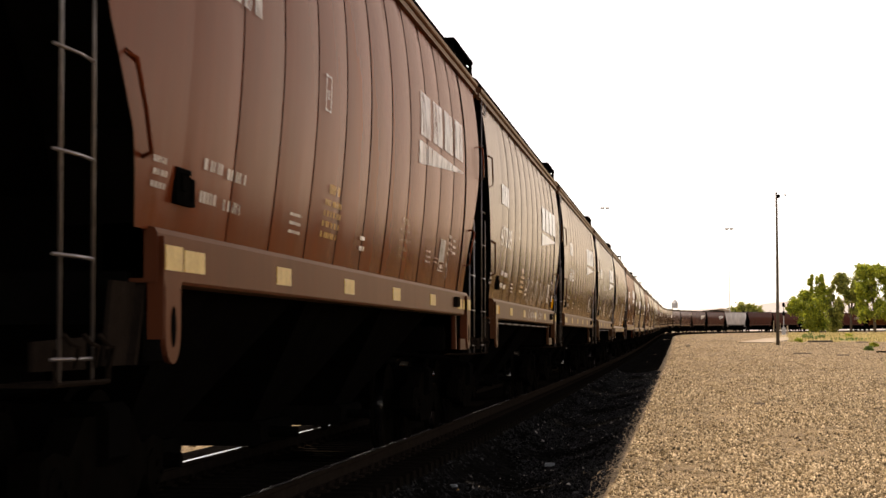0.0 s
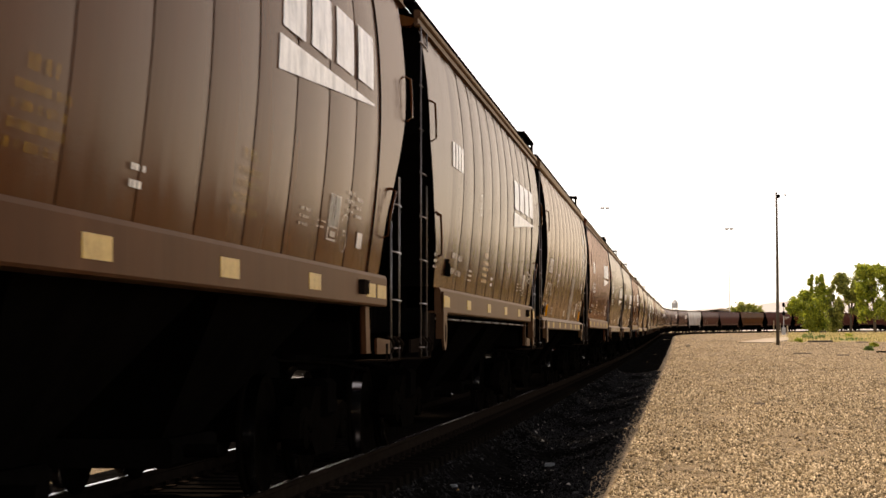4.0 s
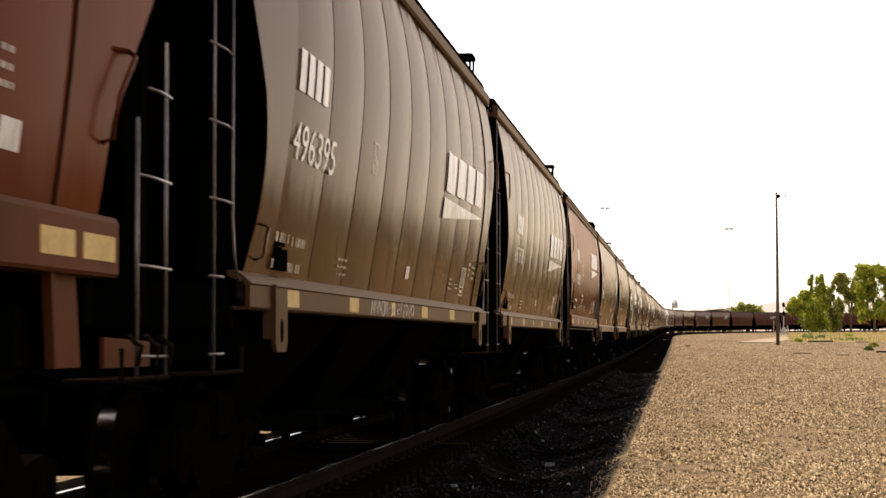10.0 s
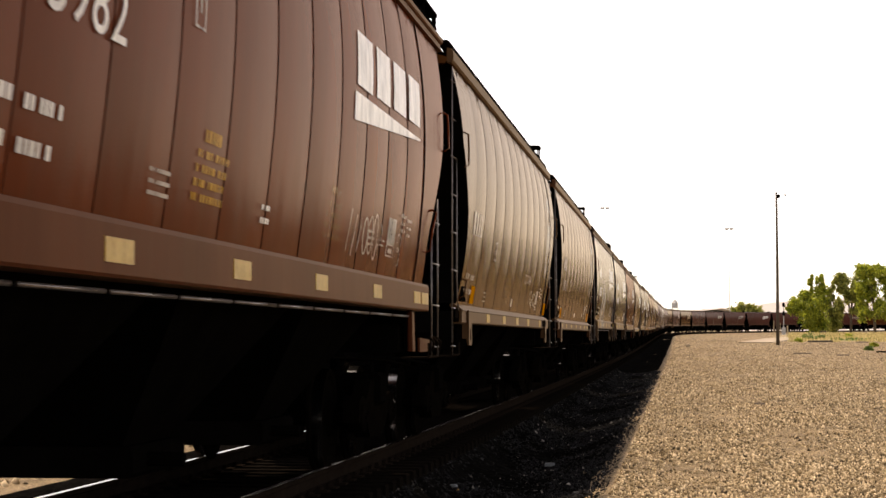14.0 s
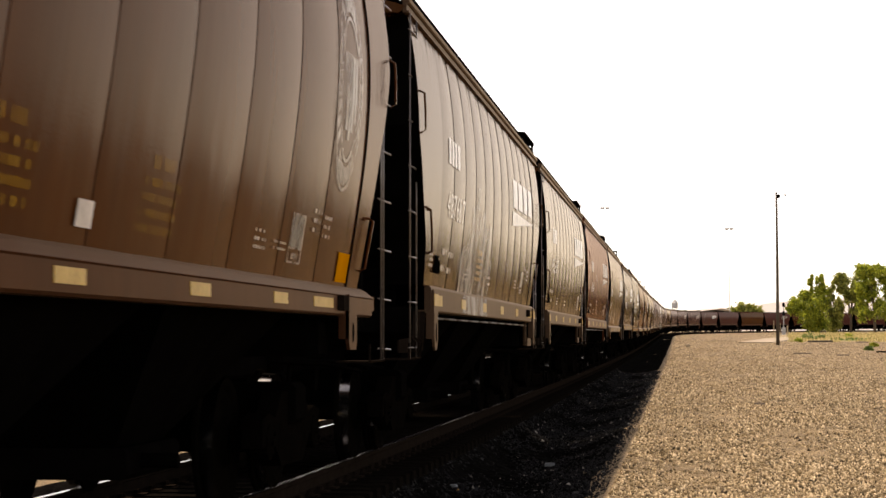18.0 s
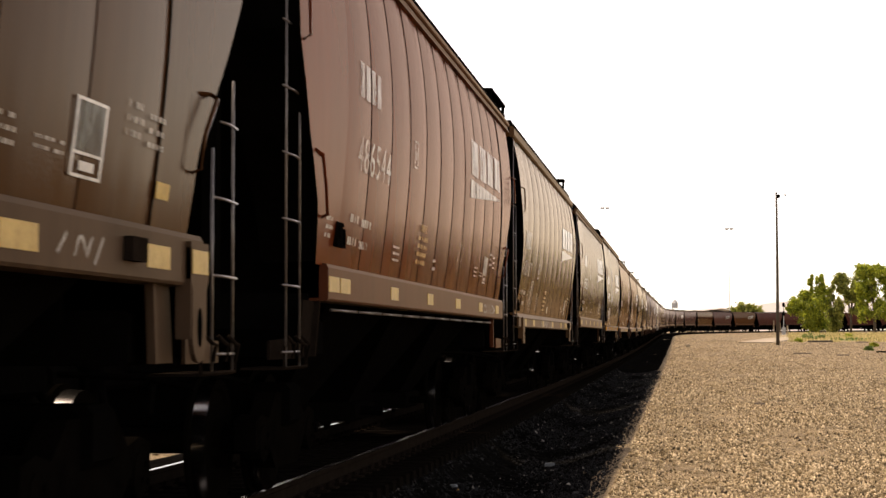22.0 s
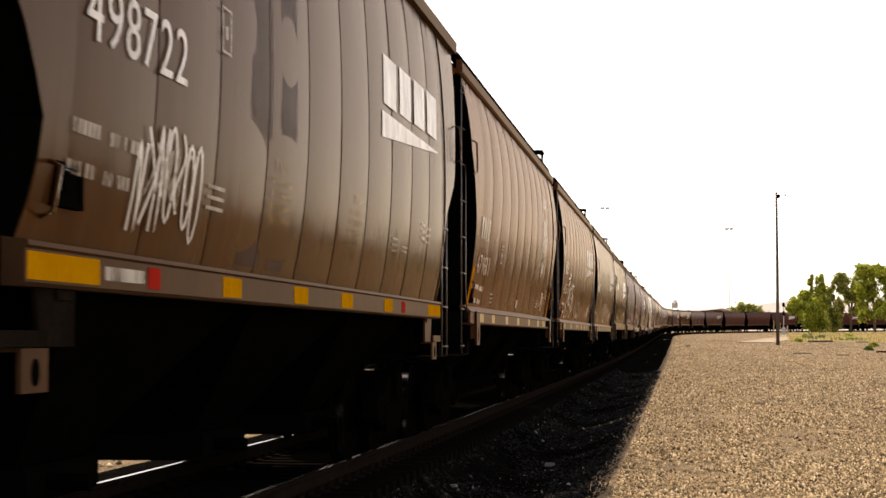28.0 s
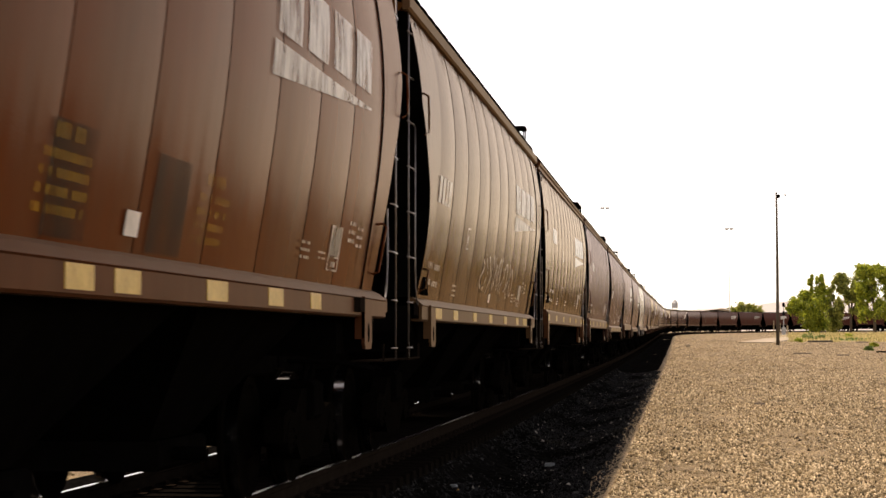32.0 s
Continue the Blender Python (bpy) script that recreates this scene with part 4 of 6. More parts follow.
def truck_meshes():
    d = {}
    # wheel disc as rings round the axle
    g = Geo()
    for wx in (-1, 1):
        gt = Geo()
        ring = [(0.69, 0.0), (0.69, 0.16), (0.715, 0.36), (0.675, 0.40), (0.675, 0.485), (0.705, 0.487), (0.72, 0.452)]
        ring2 = [(0.815, 0.448), (0.815, 0.39), (0.79, 0.36), (0.80, 0.17), (0.85, 0.15), (0.85, 0.0)]
        for prof, geo in ((ring, g), (ring2, g), ([(0.712, 0.4535), (0.745, 0.4545), (0.816, 0.4495)], gt)):
            rows = []
            for i in range(29):
                t = 2 * math.pi * i / 28
                rows.append([(wx * a, r * math.cos(t), r * math.sin(t)) for a, r in prof])
            geo.grid(rows if wx > 0 else [r[::-1] for r in rows])
        d["tread%d" % wx] = gt.mesh("wheel_tread", True)
    g.tube([(-1.05, 0, 0), (1.05, 0, 0)], 0.075, 10)
    for wx in (-1, 1):
        g.tube([(wx * 1.0, 0, 0), (wx * 1.13, 0, 0), (wx * 1.15, 0, 0)], [0.13, 0.13, 0.09], 12)
        for i in range(3):
            t = 2 * math.pi * i / 3
            g.tube([(wx * 1.14, 0.06 * math.cos(t), 0.06 * math.sin(t)), (wx * 1.165, 0.06 * math.cos(t), 0.06 * math.sin(t))], 0.018, 6)
    d["wheels"] = g.mesh("wheelset")
    for sgn in (-1, 1):
        g = Geo()
        top = [(-1.12, 0.42), (-1.12, 0.62), (-0.9, 0.66), (-0.66, 0.62), (-0.42, 0.80), (0.42, 0.80), (0.66, 0.62), (0.9, 0.66), (1.12, 0.62), (1.12, 0.42), (0.70, 0.45), (0.42, 0.26), (-0.42, 0.26), (-0.70, 0.45)]
        x0, x1 = sorted((sgn * 0.97, sgn * 1.12))
        g.plate(top, x0, x1)
        for y in (-0.24, -0.08, 0.08, 0.24):
            g.tube([(sgn * 1.04, y, 0.3), (sgn * 1.04, y, 0.62)], 0.068, 8)
        d["frame%d" % sgn] = g.mesh("side_frame")
    g = Geo().box(-1.18, 1.18, -0.2, 0.2, 0.55, 0.86, 0.04)
    g.box(-1.0, 1.0, -0.62, -0.5, 0.42, 0.55)
    g.box(-1.0, 1.0, 0.5, 0.62, 0.42, 0.55)
    d["bolster"] = g.mesh("bolster")
    return d


KIT = {ty: frame_profile(ty) for ty in SHAPE}
TRUCK = truck_meshes()


def patch(ty, y0, y1, z0, z1, lift=0.005, shear=0.0):
    """A painted patch that follows the curve of the side."""
    rows = []
    for i in range(4):
        z = z0 + (z1 - z0) * i / 3
        dy = shear * (z - z0)
        rows.append([(side_x(ty, z) + lift, y0 + dy, z), (side_x(ty, z) + lift, y1 + dy, z)])
    return Geo().grid(rows)


def patches(ty, spots):
    g = Geo()
    for s in spots:
        q = patch(ty, *s)
        k = len(g.v)
        g.v += q.v
        g.f += [tuple(k + i for i in f) for f in q.f]
    return g


def writing(ty, lines, seed):
    """Lines of lettering too small to read, as runs of short bars: (y0, y1, z0, z1)."""
    rng = random.Random(seed)
    out = []
    for y0, y1, z0, z1 in lines:
        y = y0
        while y < y1 - 0.03:
            w = rng.uniform(0.04, 0.075)
            out.append((y, min(y + w, y1), z0, z1))
            y += w + (0.018 if rng.random() < 0.75 else 0.07)
    return patches(ty, out)


def digits(ty, text, y0, z0, height, pitch):
    """Painted figures, mapped on to the side."""
    g = Geo()
    for n, ch in enumerate(text):
        cu = bpy.data.curves.new("figures", "FONT")
        cu.body, cu.size, cu.resolution_u = ch, 1.0, 3
        ob = bpy.data.objects.new("figures", cu)
        scene.collection.objects.link(ob)
        bpy.context.view_layer.update()
        me = bpy.data.meshes.new_from_object(ob.evaluated_get(bpy.context.evaluated_depsgraph_get()))
        bpy.data.objects.remove(ob)
        k = len(g.v)
        us = [v.co.x for v in me.vertices]
        wide = max(us) - min(us)
        for v in me.vertices:
            z = z0 + v.co.y / 0.70 * height
            u = (v.co.x - min(us)) / max(wide, 0.2) * pitch * 0.78
            g.v.append((side_x(ty, z) + 0.0055, y0 + n * pitch + u, z))
        g.f += [tuple(k + i for i in p.vertices) for p in me.polygons]
        bpy.data.meshes.remove(me)
    return g


# the owner's mark: where it begins, how high its blocks stand, its wedge's top
MARK = {"A": (2.25, 3.09, 3.03), "S": (2.15, 3.09, 3.03), "B": (2.95, 3.04, 2.98), "D": (2.40, 2.72, 2.65), "C": (2.75, 3.12, 3.05)}


def emblem(ty, parent, mat):
    """The owner's mark near the far end: four slanted blocks over a long wedge."""
    y0, z0, zw = MARK[ty]
    w, h = 0.92, 0.42
    for i in range(4):
        a = y0 + i * (w + 0.07)
        part("emblem_block", patch(ty, a, a + w - 0.16, z0 + 0.015 * i, z0 + h + 0.015 * i, 0.005, 0.2), mat, parent, "white slanted block of the owner's mark")
    g = Geo()
    rows = []
    for i in range(9):
        u = i / 8
        y = y0 - 0.12 + u * 3.9
        zt, zb = zw, zw - 0.22 + 0.205 * u
        rows.append([(side_x(ty, z) + 0.005, y + 0.12 * (z - zb), z) for z in (zb, (zt + zb) / 2, zt)])
    g.grid([r[::-1] for r in rows])
    part("emblem_wedge", g, mat, parent, "white tapering wedge of the owner's mark")


def crest(ty, yc, zc=3.01, hy=0.55, hz=0.75):
    """A worn oval crest: a ring of lettering too small to read round a striped shield."""
    g = Geo()

    def spot_at(t, r):
        z = zc + hz * r * math.sin(t)
        return (side_x(ty, z) + 0.005, yc + hy * r * math.cos(t), z)

    n = 36
    for i in range(n):
        if i % 9 == 4:
            continue
        a, b = 2 * math.pi * (i + 0.12) / n, 2 * math.pi * (i + 0.86) / n
        g.grid([[spot_at(t, r) for r in (0.94, 0.76)] for t in (a, (a + b) / 2, b)])
    for r0, r1 in ((1.0, 0.965), (0.72, 0.68)):
        g.grid([[spot_at(2 * math.pi * i / 40, r) for r in (r0, r1)] for i in range(41)])
    for i in range(5):
        y = (i - 2) * 0.21 * hy
        top, low = 0.34 * hz, -(0.50 - 0.09 * abs(i - 2)) * hz
        g.grid([[(side_x(ty, zc + z) + 0.005, yc + y + o, zc + z) for o in (0.045, -0.045)] for z in [top + (low - top) * m / 5 for m in range(6)]])
    return g


def scrawl(ty, y0, y1, z0, z1, seed, width=0.03, strokes=9, face=None):
    """Spray-can strokes: loops and slashes that run along the side."""
    rng = random.Random(seed)
    g = Geo()
    step = (y1 - y0) / strokes
    for n in range(strokes):
        c = y0 + step * (n + 0.5)
        pts = []
        kind = rng.choice("slnoz")
        hi, lo = z1 - rng.uniform(0, 0.25) * (z1 - z0), z0 + rng.uniform(0, 0.25) * (z1 - z0)
        for i in range(13):
            u = i / 12
            if kind == "s":
                y, z = c + 0.4 * step * math.sin(u * 6.28), hi + (lo - hi) * u
            elif kind == "l":
                y, z = c - 0.4 * step + 0.5 * step * u, lo + (hi - lo) * u
            elif kind == "n":
                y, z = c - 0.5 * step + step * u, lo + (hi - lo) * abs(math.sin(u * 4.7))
            elif kind == "o":
                y, z = c + 0.45 * step * math.cos(u * 6.28), (hi + lo) / 2 + (hi - lo) / 2 * math.sin(u * 6.28)
            else:
                y, z = c + 0.5 * step * (1 - 2 * abs(2 * u - 1)), hi + (lo - hi) * u
            pts.append((y, z))
        rows = []
        for i, (y, z) in enumerate(pts):
            a, b = pts[max(i - 1, 0)], pts[min(i + 1, 12)]
            dy, dz = b[0] - a[0], b[1] - a[1]
            ln = math.hypot(dy, dz) or 1
            ny, nz = -dz / ln * width * 1.6, dy / ln * width
            rows.append([((face or side_x(ty, z + nz)) + 0.0055, y + ny, z + nz), ((face or side_x(ty, z - nz)) + 0.0055, y - ny, z - nz)])
        g.grid(rows)
    return g


# kind, paint, figures, owner's mark, extras of each car from the head of the clip on
CARS = {
    -1: ("A", "brown", "", "white", ""), 0: ("A", "red", "", "faint", ""), 1: ("S", "brown", "477109", "white", "gp"),
    2: ("A", "brown", "486430", "white", ""), 3: ("S", "dull", "", "white", "p"), 4: ("B", "tan", "475716", "oval", "o"),
    5: ("A", "red", "485563", "white", ""), 6: ("D", "dull", "496395", "white", ""), 7: ("D", "dull", "497978", "white", ""),
    8: ("A", "red", "485982", "white", "p"), 9: ("B", "tan", "", "oval", "go"), 10: ("B", "brown", "476842", "oval", "o"),
    11: ("A", "grey", "487617", "white", "Gp"), 12: ("S", "grey", "495497", "white", ""), 13: ("A", "red", "486544", "faint", "p"),
    14: ("B", "tan", "481117", "white", "g"), 15: ("A", "dull", "488923", "white", ""), 16: ("C", "dull", "498722", "white", ""),
    17: ("B", "rusty", "479611", "oval", "o"), 18: ("B", "rusty", "480363", "faint", "g"), 19: ("B", "tan", "", "faint", "g"), 20: ("A", "brown", "", "white", ""),
}
# where each car's middle stands along the line at the start, and the train's even speed
START = {0: 16.80, 1: 34.22, 2: 52.04, 3: 70.04, 4: 87.70, 5: 106.62, 6: 123.97, 7: 141.45, 8: 159.98, 9: 178.23, 10: 197.43, 11: 216.67, 12: 234.72, 13: 252.60, 14: 270.78, 15: 290.28, 16: 307.98, 17: 326.21, 18: 345.21}
SPEED = 10.5
NO_PAD = (2, 5, 8, 13, 15)
OVAL_AT = {4: 6.5, 9: 6.85, 10: 6.5, 17: 4.75}
# where each scrawl runs: from, to, low, high, stroke, count
SCRAWL = {1: [(-1.2, 4.1, 1.73, 2.18, 0.014, 15), (-0.9, 3.2, 1.48, 1.66, 0.010, 12)], 8: [(2.2, 4.0, 1.80, 2.2, 0.009, 7)], 9: [(2.2, 3.6, 2.05, 2.24, 0.009, 5), (3.5, 5.3, 1.70, 1.98, 0.014, 5)], 14: [(-5.4, -4.3, 1.66, 2.2, 0.013, 4), (-3.2, -2.6, 1.64, 1.98, 0.011, 3)], 19: [(-1.5, 3.5, 1.75, 2.3, 0.014, 10)]}
SILL_SCRAWL = {6: (-2.4, 0.3, 14), 12: (4.2, 5.0, 3), 13: (4.4, 5.9, 5), 14: (-2.4, 0.8, 12)}
# amber or cream tape along the sill: from, to
TAPE = {
    "A": ((-7.22, -6.78), (-6.72, -6.27), (-4.33, -3.86), (-1.74, -1.28), (0.86, 1.34), (3.55, 4.0), (6.12, 6.58), (6.70, 7.18)),
    "S": ((-6.35, -5.92), (-4.08, -3.63), (-1.47, -1.04), (1.13, 1.57), (3.6, 4.05), (5.72, 6.2)),
    "B": ((-6.7, -5.9), (-4.75, -4.3), (-2.55, -2.1), (-0.42, 0.03), (1.90, 2.36), (4.10, 4.55), (5.5, 6.3)),
    "D": ((-6.3, -5.6), (-3.5, -3.05), (-1.18, -0.97), (0.93, 1.4), (3.39, 3.86), (5.89, 6.45)),
    "C": ((-6.36, -5.37), (-2.95, -2.48), (-0.86, -0.37), (1.03, 1.55), (3.25, 3.75), (6.3, 7.34)),
}
TAPE_OF = {12: ((-6.35, -5.92), (-4.35, -3.86), (-1.74, -1.28), (0.86, 1.34), (3.53, 3.99), (5.64, 6.07)), 14: ((-6.85, -5.96), (-4.46, -3.98), (-2.0, -1.55), (0.85, 1.3), (3.76, 4.25), (5.41, 6.3)), 9: ((-4.5, -4.05), (-2.0, -1.55), (0.4, 0.85), (2.73, 3.16), (5.6, 6.0)), 13: ((-7.22, -6.78), (-6.72, -6.27), (-4.06, -3.59), (-1.46, -1.0), (1.13, 1.61), (3.8, 4.25), (6.12, 6.58)), 18: ((-6.52, -5.7), (-3.56, -3.1), (-1.05, -0.63), (-0.3, 0.14), (1.5, 2.0), (3.15, 3.62), (4.6, 5.0))}
WARN_OF = {5: (-3.15, 1.25), 13: (-2.25, 1.2), 18: (-1.25, 1.45)}
WARN = {"A": (-2.66, 1.25), "S": (-2.18, 1.3), "B": (-1.25, 1.1), "D": (-0.9, 2.41), "C": (-1.85, 1.2)}
INSPECT = {"A": 4.3, "S": 4.45, "B": 4.85, "D": 4.85, "C": 4.6}


TONE = {"red": "red-brown", "rusty": "rusty brown", "brown": "brown", "dull": "dull brown", "grey": "grey-brown", "tan": "tan-weathered", "maroon": "maroon", "pale": "pale grey"}


def travelled(t):
    return SPEED * t


def start_of(k):
    if k in START:
        return START[k]
    return START[0] + 17.9 * k if k < 0 else START[18] + 18.3 * (k - 18)


WHEELS = []


def build_truck(car, y, k):
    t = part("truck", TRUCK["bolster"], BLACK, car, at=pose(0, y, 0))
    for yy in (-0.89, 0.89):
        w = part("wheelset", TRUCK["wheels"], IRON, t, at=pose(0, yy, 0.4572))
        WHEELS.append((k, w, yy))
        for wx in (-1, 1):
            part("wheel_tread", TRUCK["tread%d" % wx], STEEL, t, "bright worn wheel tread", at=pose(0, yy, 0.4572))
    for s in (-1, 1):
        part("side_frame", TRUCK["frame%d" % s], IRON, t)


def strip(kit, y0, y1, half=0.055, lift=0.004, thick=0.004):
    """A piece of tape on the face of the sill."""
    m, f = kit["sill_mid"], kit["sill_face"] + lift - 0.004
    return Geo().plate([(y0, m - half), (y1, m - half), (y1, m + half), (y0, m + half)], f, f + thick)


def brush(ty, lines, width):
    """Sprayed strokes, each a list of (y, z) corners that a smooth line runs through."""
    g = Geo()
    for pts in lines:
        fine = []
        for i in range(len(pts) - 1):
            p0, p1, p2, p3 = pts[max(i - 1, 0)], pts[i], pts[i + 1], pts[min(i + 2, len(pts) - 1)]
            for n in range(6):
                t = n / 6
                fine.append(tuple(0.5 * (2 * b + (c - a) * t + (2 * a - 5 * b + 4 * c - d) * t * t + (3 * b - a - 3 * c + d) * t ** 3) for a, b, c, d in zip(p0, p1, p2, p3)))
        fine.append(pts[-1])
        rows = []
        for i, (y, z) in enumerate(fine):
            a, b = fine[max(i - 1, 0)], fine[min(i + 1, len(fine) - 1)]
            dy, dz = b[0] - a[0], b[1] - a[1]
            ln = math.hypot(dy, dz) or 1
            ny, nz = -dz / ln * width * 1.8, dy / ln * width
            rows.append([(side_x(ty, z + nz) + 0.0055, y + ny, z + nz), (side_x(ty, z - nz) + 0.0055, y - ny, z - nz)])
        g.grid(rows)
    return g


def dress_car(car, k, ty, sh, kit, number, stencil, extra):
    """Lettering, tape, cards and spray paint on the side of a car that passes close."""
    if k in (4, 10, 14):
        stencil = {10: GHOST, 4: PALE}.get(k, FADED)
    low = -0.2 if sh == "B" else 0.0
    zn = {"A": 2.46, "S": 2.46, "B": 2.14, "D": 2.34, "C": 2.42}[ty] + {4: -0.14, 9: -0.14, 17: -0.14, 10: 0.06, 14: 0.06}.get(k, 0.0)
    zo = zn + (0.56 if sh != "B" else 0.43)
    y0 = {"A": -6.22, "S": -6.22, "B": -6.75, "D": -5.85, "C": -5.8}[ty] + {7: 0.2, 6: -0.2, 8: 0.3, 14: -0.25}.get(k, 0.0)
    pitch = 0.30 if ty != "D" else 0.275
    part("owner_stencil", patches(ty, [(y0 + i * 0.29, y0 + i * 0.29 + 0.2, zo, zo + 0.27, 0.005, 0.05) for i in range(4)]), stencil, car, "white bars of the owner's initials")
    if number:
        part("car_number", digits(ty, number, y0, zn, 0.27 if sh != "B" else 0.24, pitch), stencil, car, "white stencilled figures")
    yd, zd = y0 + {1: 0.62, 3: 0.6, 14: 0.25, 17: 0.3, 18: 0.3}.get(k, 0.0), {"A": 0.0, "B": -0.16, "C": -0.04}[sh] - (0.1 if k in (4, 6, 7, 10, 17) else 0.0)
    part("data_stencil", writing(ty, [(yd - 0.1, yd + 0.33, 2.06 + zd, 2.12 + zd), (yd + 0.45, yd + 0.93, 2.05 + zd, 2.11 + zd), (yd - 0.12, yd + 0.3, 1.89 + zd, 1.95 + zd), (yd + 0.42, yd + 0.88, 1.88 + zd, 1.94 + zd)], k), WHITE if k in (8, 18, 17, 1) else FADED, car, "small white data lines")
    if sh == "A":
        part("data_stencil", writing(ty, [(y0 - 1.12, y0 - 0.86, 2.02, 2.05), (y0 - 1.1, y0 - 0.84, 1.96, 1.99), (y0 - 1.12, y0 - 0.84, 1.90, 1.93)], k + 31), FADED, car, "small white data lines")
    # warning lines in yellow, a short head over four lines
    for n, q in enumerate(WARN_OF.get(k, WARN[ty])):
        rows = [(q + 0.12, q + 0.55, 2.20 + low, 2.265 + low)] + [(q - 0.02 * i, q + 0.72 - 0.02 * i, 2.115 + low - 0.075 * i, 2.155 + low - 0.075 * i) for i in range(4)]
        part("warning_stencil", writing(ty, rows, k + 3 + n), YELLOW if n == 0 and k in (0, 1, 3, 5, 8, 11, 13, 14) else OCHRE, car, "yellow warning lines")
    # inspection frame
    fx = INSPECT[ty] + {9: 0.35, 14: 0.85, 17: 0.75, 18: 0.75}.get(k, 0.0)
    z0, z1 = 1.88 + low, 2.21 + low
    if ty == "S":
        z0, z1 = 1.85, 2.18
    if ty != "C":
        part("inspection_panel", patch(ty, fx + 0.03, fx + 0.43, z0 + 0.11, z1 - 0.012, 0.0045), GREENISH, car, "dull green inspection panel")
        bars = [(fx, fx + 0.46, z1 - 0.014, z1), (fx, fx + 0.46, z0, z0 + 0.014), (fx, fx + 0.035, z0, z1), (fx + 0.425, fx + 0.46, z0, z1), (fx, fx + 0.46, z0 + 0.095, z0 + 0.108), (fx + 0.12, fx + 0.34, z0 + 0.03, z0 + 0.07)]
        part("inspection_box", patches(ty, bars), WHITE if k in (1, 4, 5, 6, 7, 12) else FADED, car, "white outlined inspection box")
    small = [(fx + 0.75, fx + 1.05, z1 + 0.04 - 0.065 * i, z1 + 0.07 - 0.065 * i) for i in range(3)] + [(fx + 1.15, fx + 1.45, z1 + 0.02 - 0.065 * i, z1 + 0.045 - 0.065 * i) for i in range(3)]
    small += [(fx - 1.1, fx - 0.72, z0 + 0.15 - 0.05 * i, z0 + 0.17 - 0.05 * i) for i in range(3)] + [(fx - 0.5, fx - 0.1, z0 + 0.11, z0 + 0.125), (fx - 0.5, fx - 0.1, z0 + 0.07, z0 + 0.085)]
    part("data_stencil", writing(ty, small, k + 7), FADED, car, "small white data lines")
    part("data_stencil", patches(ty, [(y0 + 2.35, y0 + 2.75, 1.97 + low - 0.055 * i, 1.99 + low - 0.055 * i) for i in range(3)]), FADED, car, "small white data lines")
    if sh == "A":
        part("data_stencil", writing(ty, [(-0.95, -0.7, 1.95, 1.98), (-0.95, -0.7, 1.87, 1.905)], k + 11), WHITE, car, "small white data lines")
        if k in (0, 1, 2, 5, 8, 15):
            rows = []
            for zc in (2.02, 1.90):
                rows = [[(side_x(ty, zc + r * math.sin(t)) + 0.005, fx + 0.72 + 1.7 * r * math.cos(t), zc + r * math.sin(t)) for r in (0.085, 0.068)] for t in [2 * math.pi * i / 20 for i in range(21)]]
                part("round_stencil", Geo().grid(rows), FADED, car, "round white stencil")
    if sh == "B" or k in (1, 2, 5):
        zc = 1.80 if ty == "D" else (1.72 if sh == "B" else 1.94)
        yc = {"D": 0.12, "B": 0.1}.get(ty, fx + 1.35)
        part("white_card", patch(ty, yc, yc + 0.24, zc - 0.06, zc + 0.06), WHITE, car, "white paper card")
    # small outlined box high on the side
    by, bz = {"A": (-2.95, 2.74), "S": (-3.1, 2.68), "B": (-3.6, 2.22), "D": (-2.7, 2.5), "C": (-3.3, 2.7)}[ty]
    part("inspection_box", patches(ty, [(by, by + 0.025, bz, bz + 0.25), (by + 0.2, by + 0.225, bz, bz + 0.25), (by, by + 0.225, bz, bz + 0.015), (by, by + 0.225, bz + 0.235, bz + 0.25), (by + 0.08, by + 0.14, bz + 0.08, bz + 0.15)]), FADED, car, "small faded outlined box")
    # routing card holder: a flat plate with a raised rim and a clip
    hz = 1.94 if sh == "A" else (1.80 if sh == "C" else 1.71)
    hy = {"A": -6.88, "S": -6.6 if k == 12 else -6.25, "B": -7.05, "D": -6.1, "C": -6.05}[ty]
    x = side_x(ty, hz)
    g = Geo()
    for a, b, lo, hi in ((0.0, 0.05, -0.09, 0.09), (0.33, 0.38, -0.09, 0.05), (0.0, 0.38, -0.09, -0.065), (0.0, 0.30, 0.065, 0.09), (0.12, 0.2, -0.02, 0.06)):
        g.plate([(hy + a, hz + lo), (hy + b, hz + lo), (hy + b, hz + hi), (hy + a, hz + hi)], x - 0.03, x + 0.016)
    g.plate([(hy + 0.02, hz - 0.08), (hy + 0.36, hz - 0.08), (hy + 0.36, hz + 0.08), (hy + 0.02, hz + 0.08)], x - 0.03, x + 0.003)
    part("tag_holder", g, BLACK, car, "dark steel card holder")
    # reflective tape
    tape = AMBER if ty == "C" else REFLECT
    for n, (a, b) in enumerate(TAPE_OF.get(k, TAPE[ty])):
        thin = 0.035 if k == 10 else 0.055
        part("reflector", strip(kit, a, b, thin), AMBER if sh == "A" and n == 0 and k in (1, 11, 12) else tape, car)
    if sh == "A" and k not in NO_PAD:
        for yp in PADS[ty]:
            part("reflector", strip(kit, yp - 0.17, yp + 0.17, 0.06, 0.035), tape, car)
    if ty == "C":
        for a in (-4.55, 4.35):
            part("reflector", strip(kit, a, a + 0.22, 0.05), REDTAPE, car, "red reflective tape")
        part("data_stencil", Geo().plate([(-5.28, kit["sill_mid"] - 0.03), (-4.62, kit["sill_mid"] - 0.03), (-4.62, kit["sill_mid"] + 0.03), (-5.28, kit["sill_mid"] + 0.03)], kit["sill_face"], kit["sill_face"] + 0.003), FADED, car, "pale strip of small lettering")
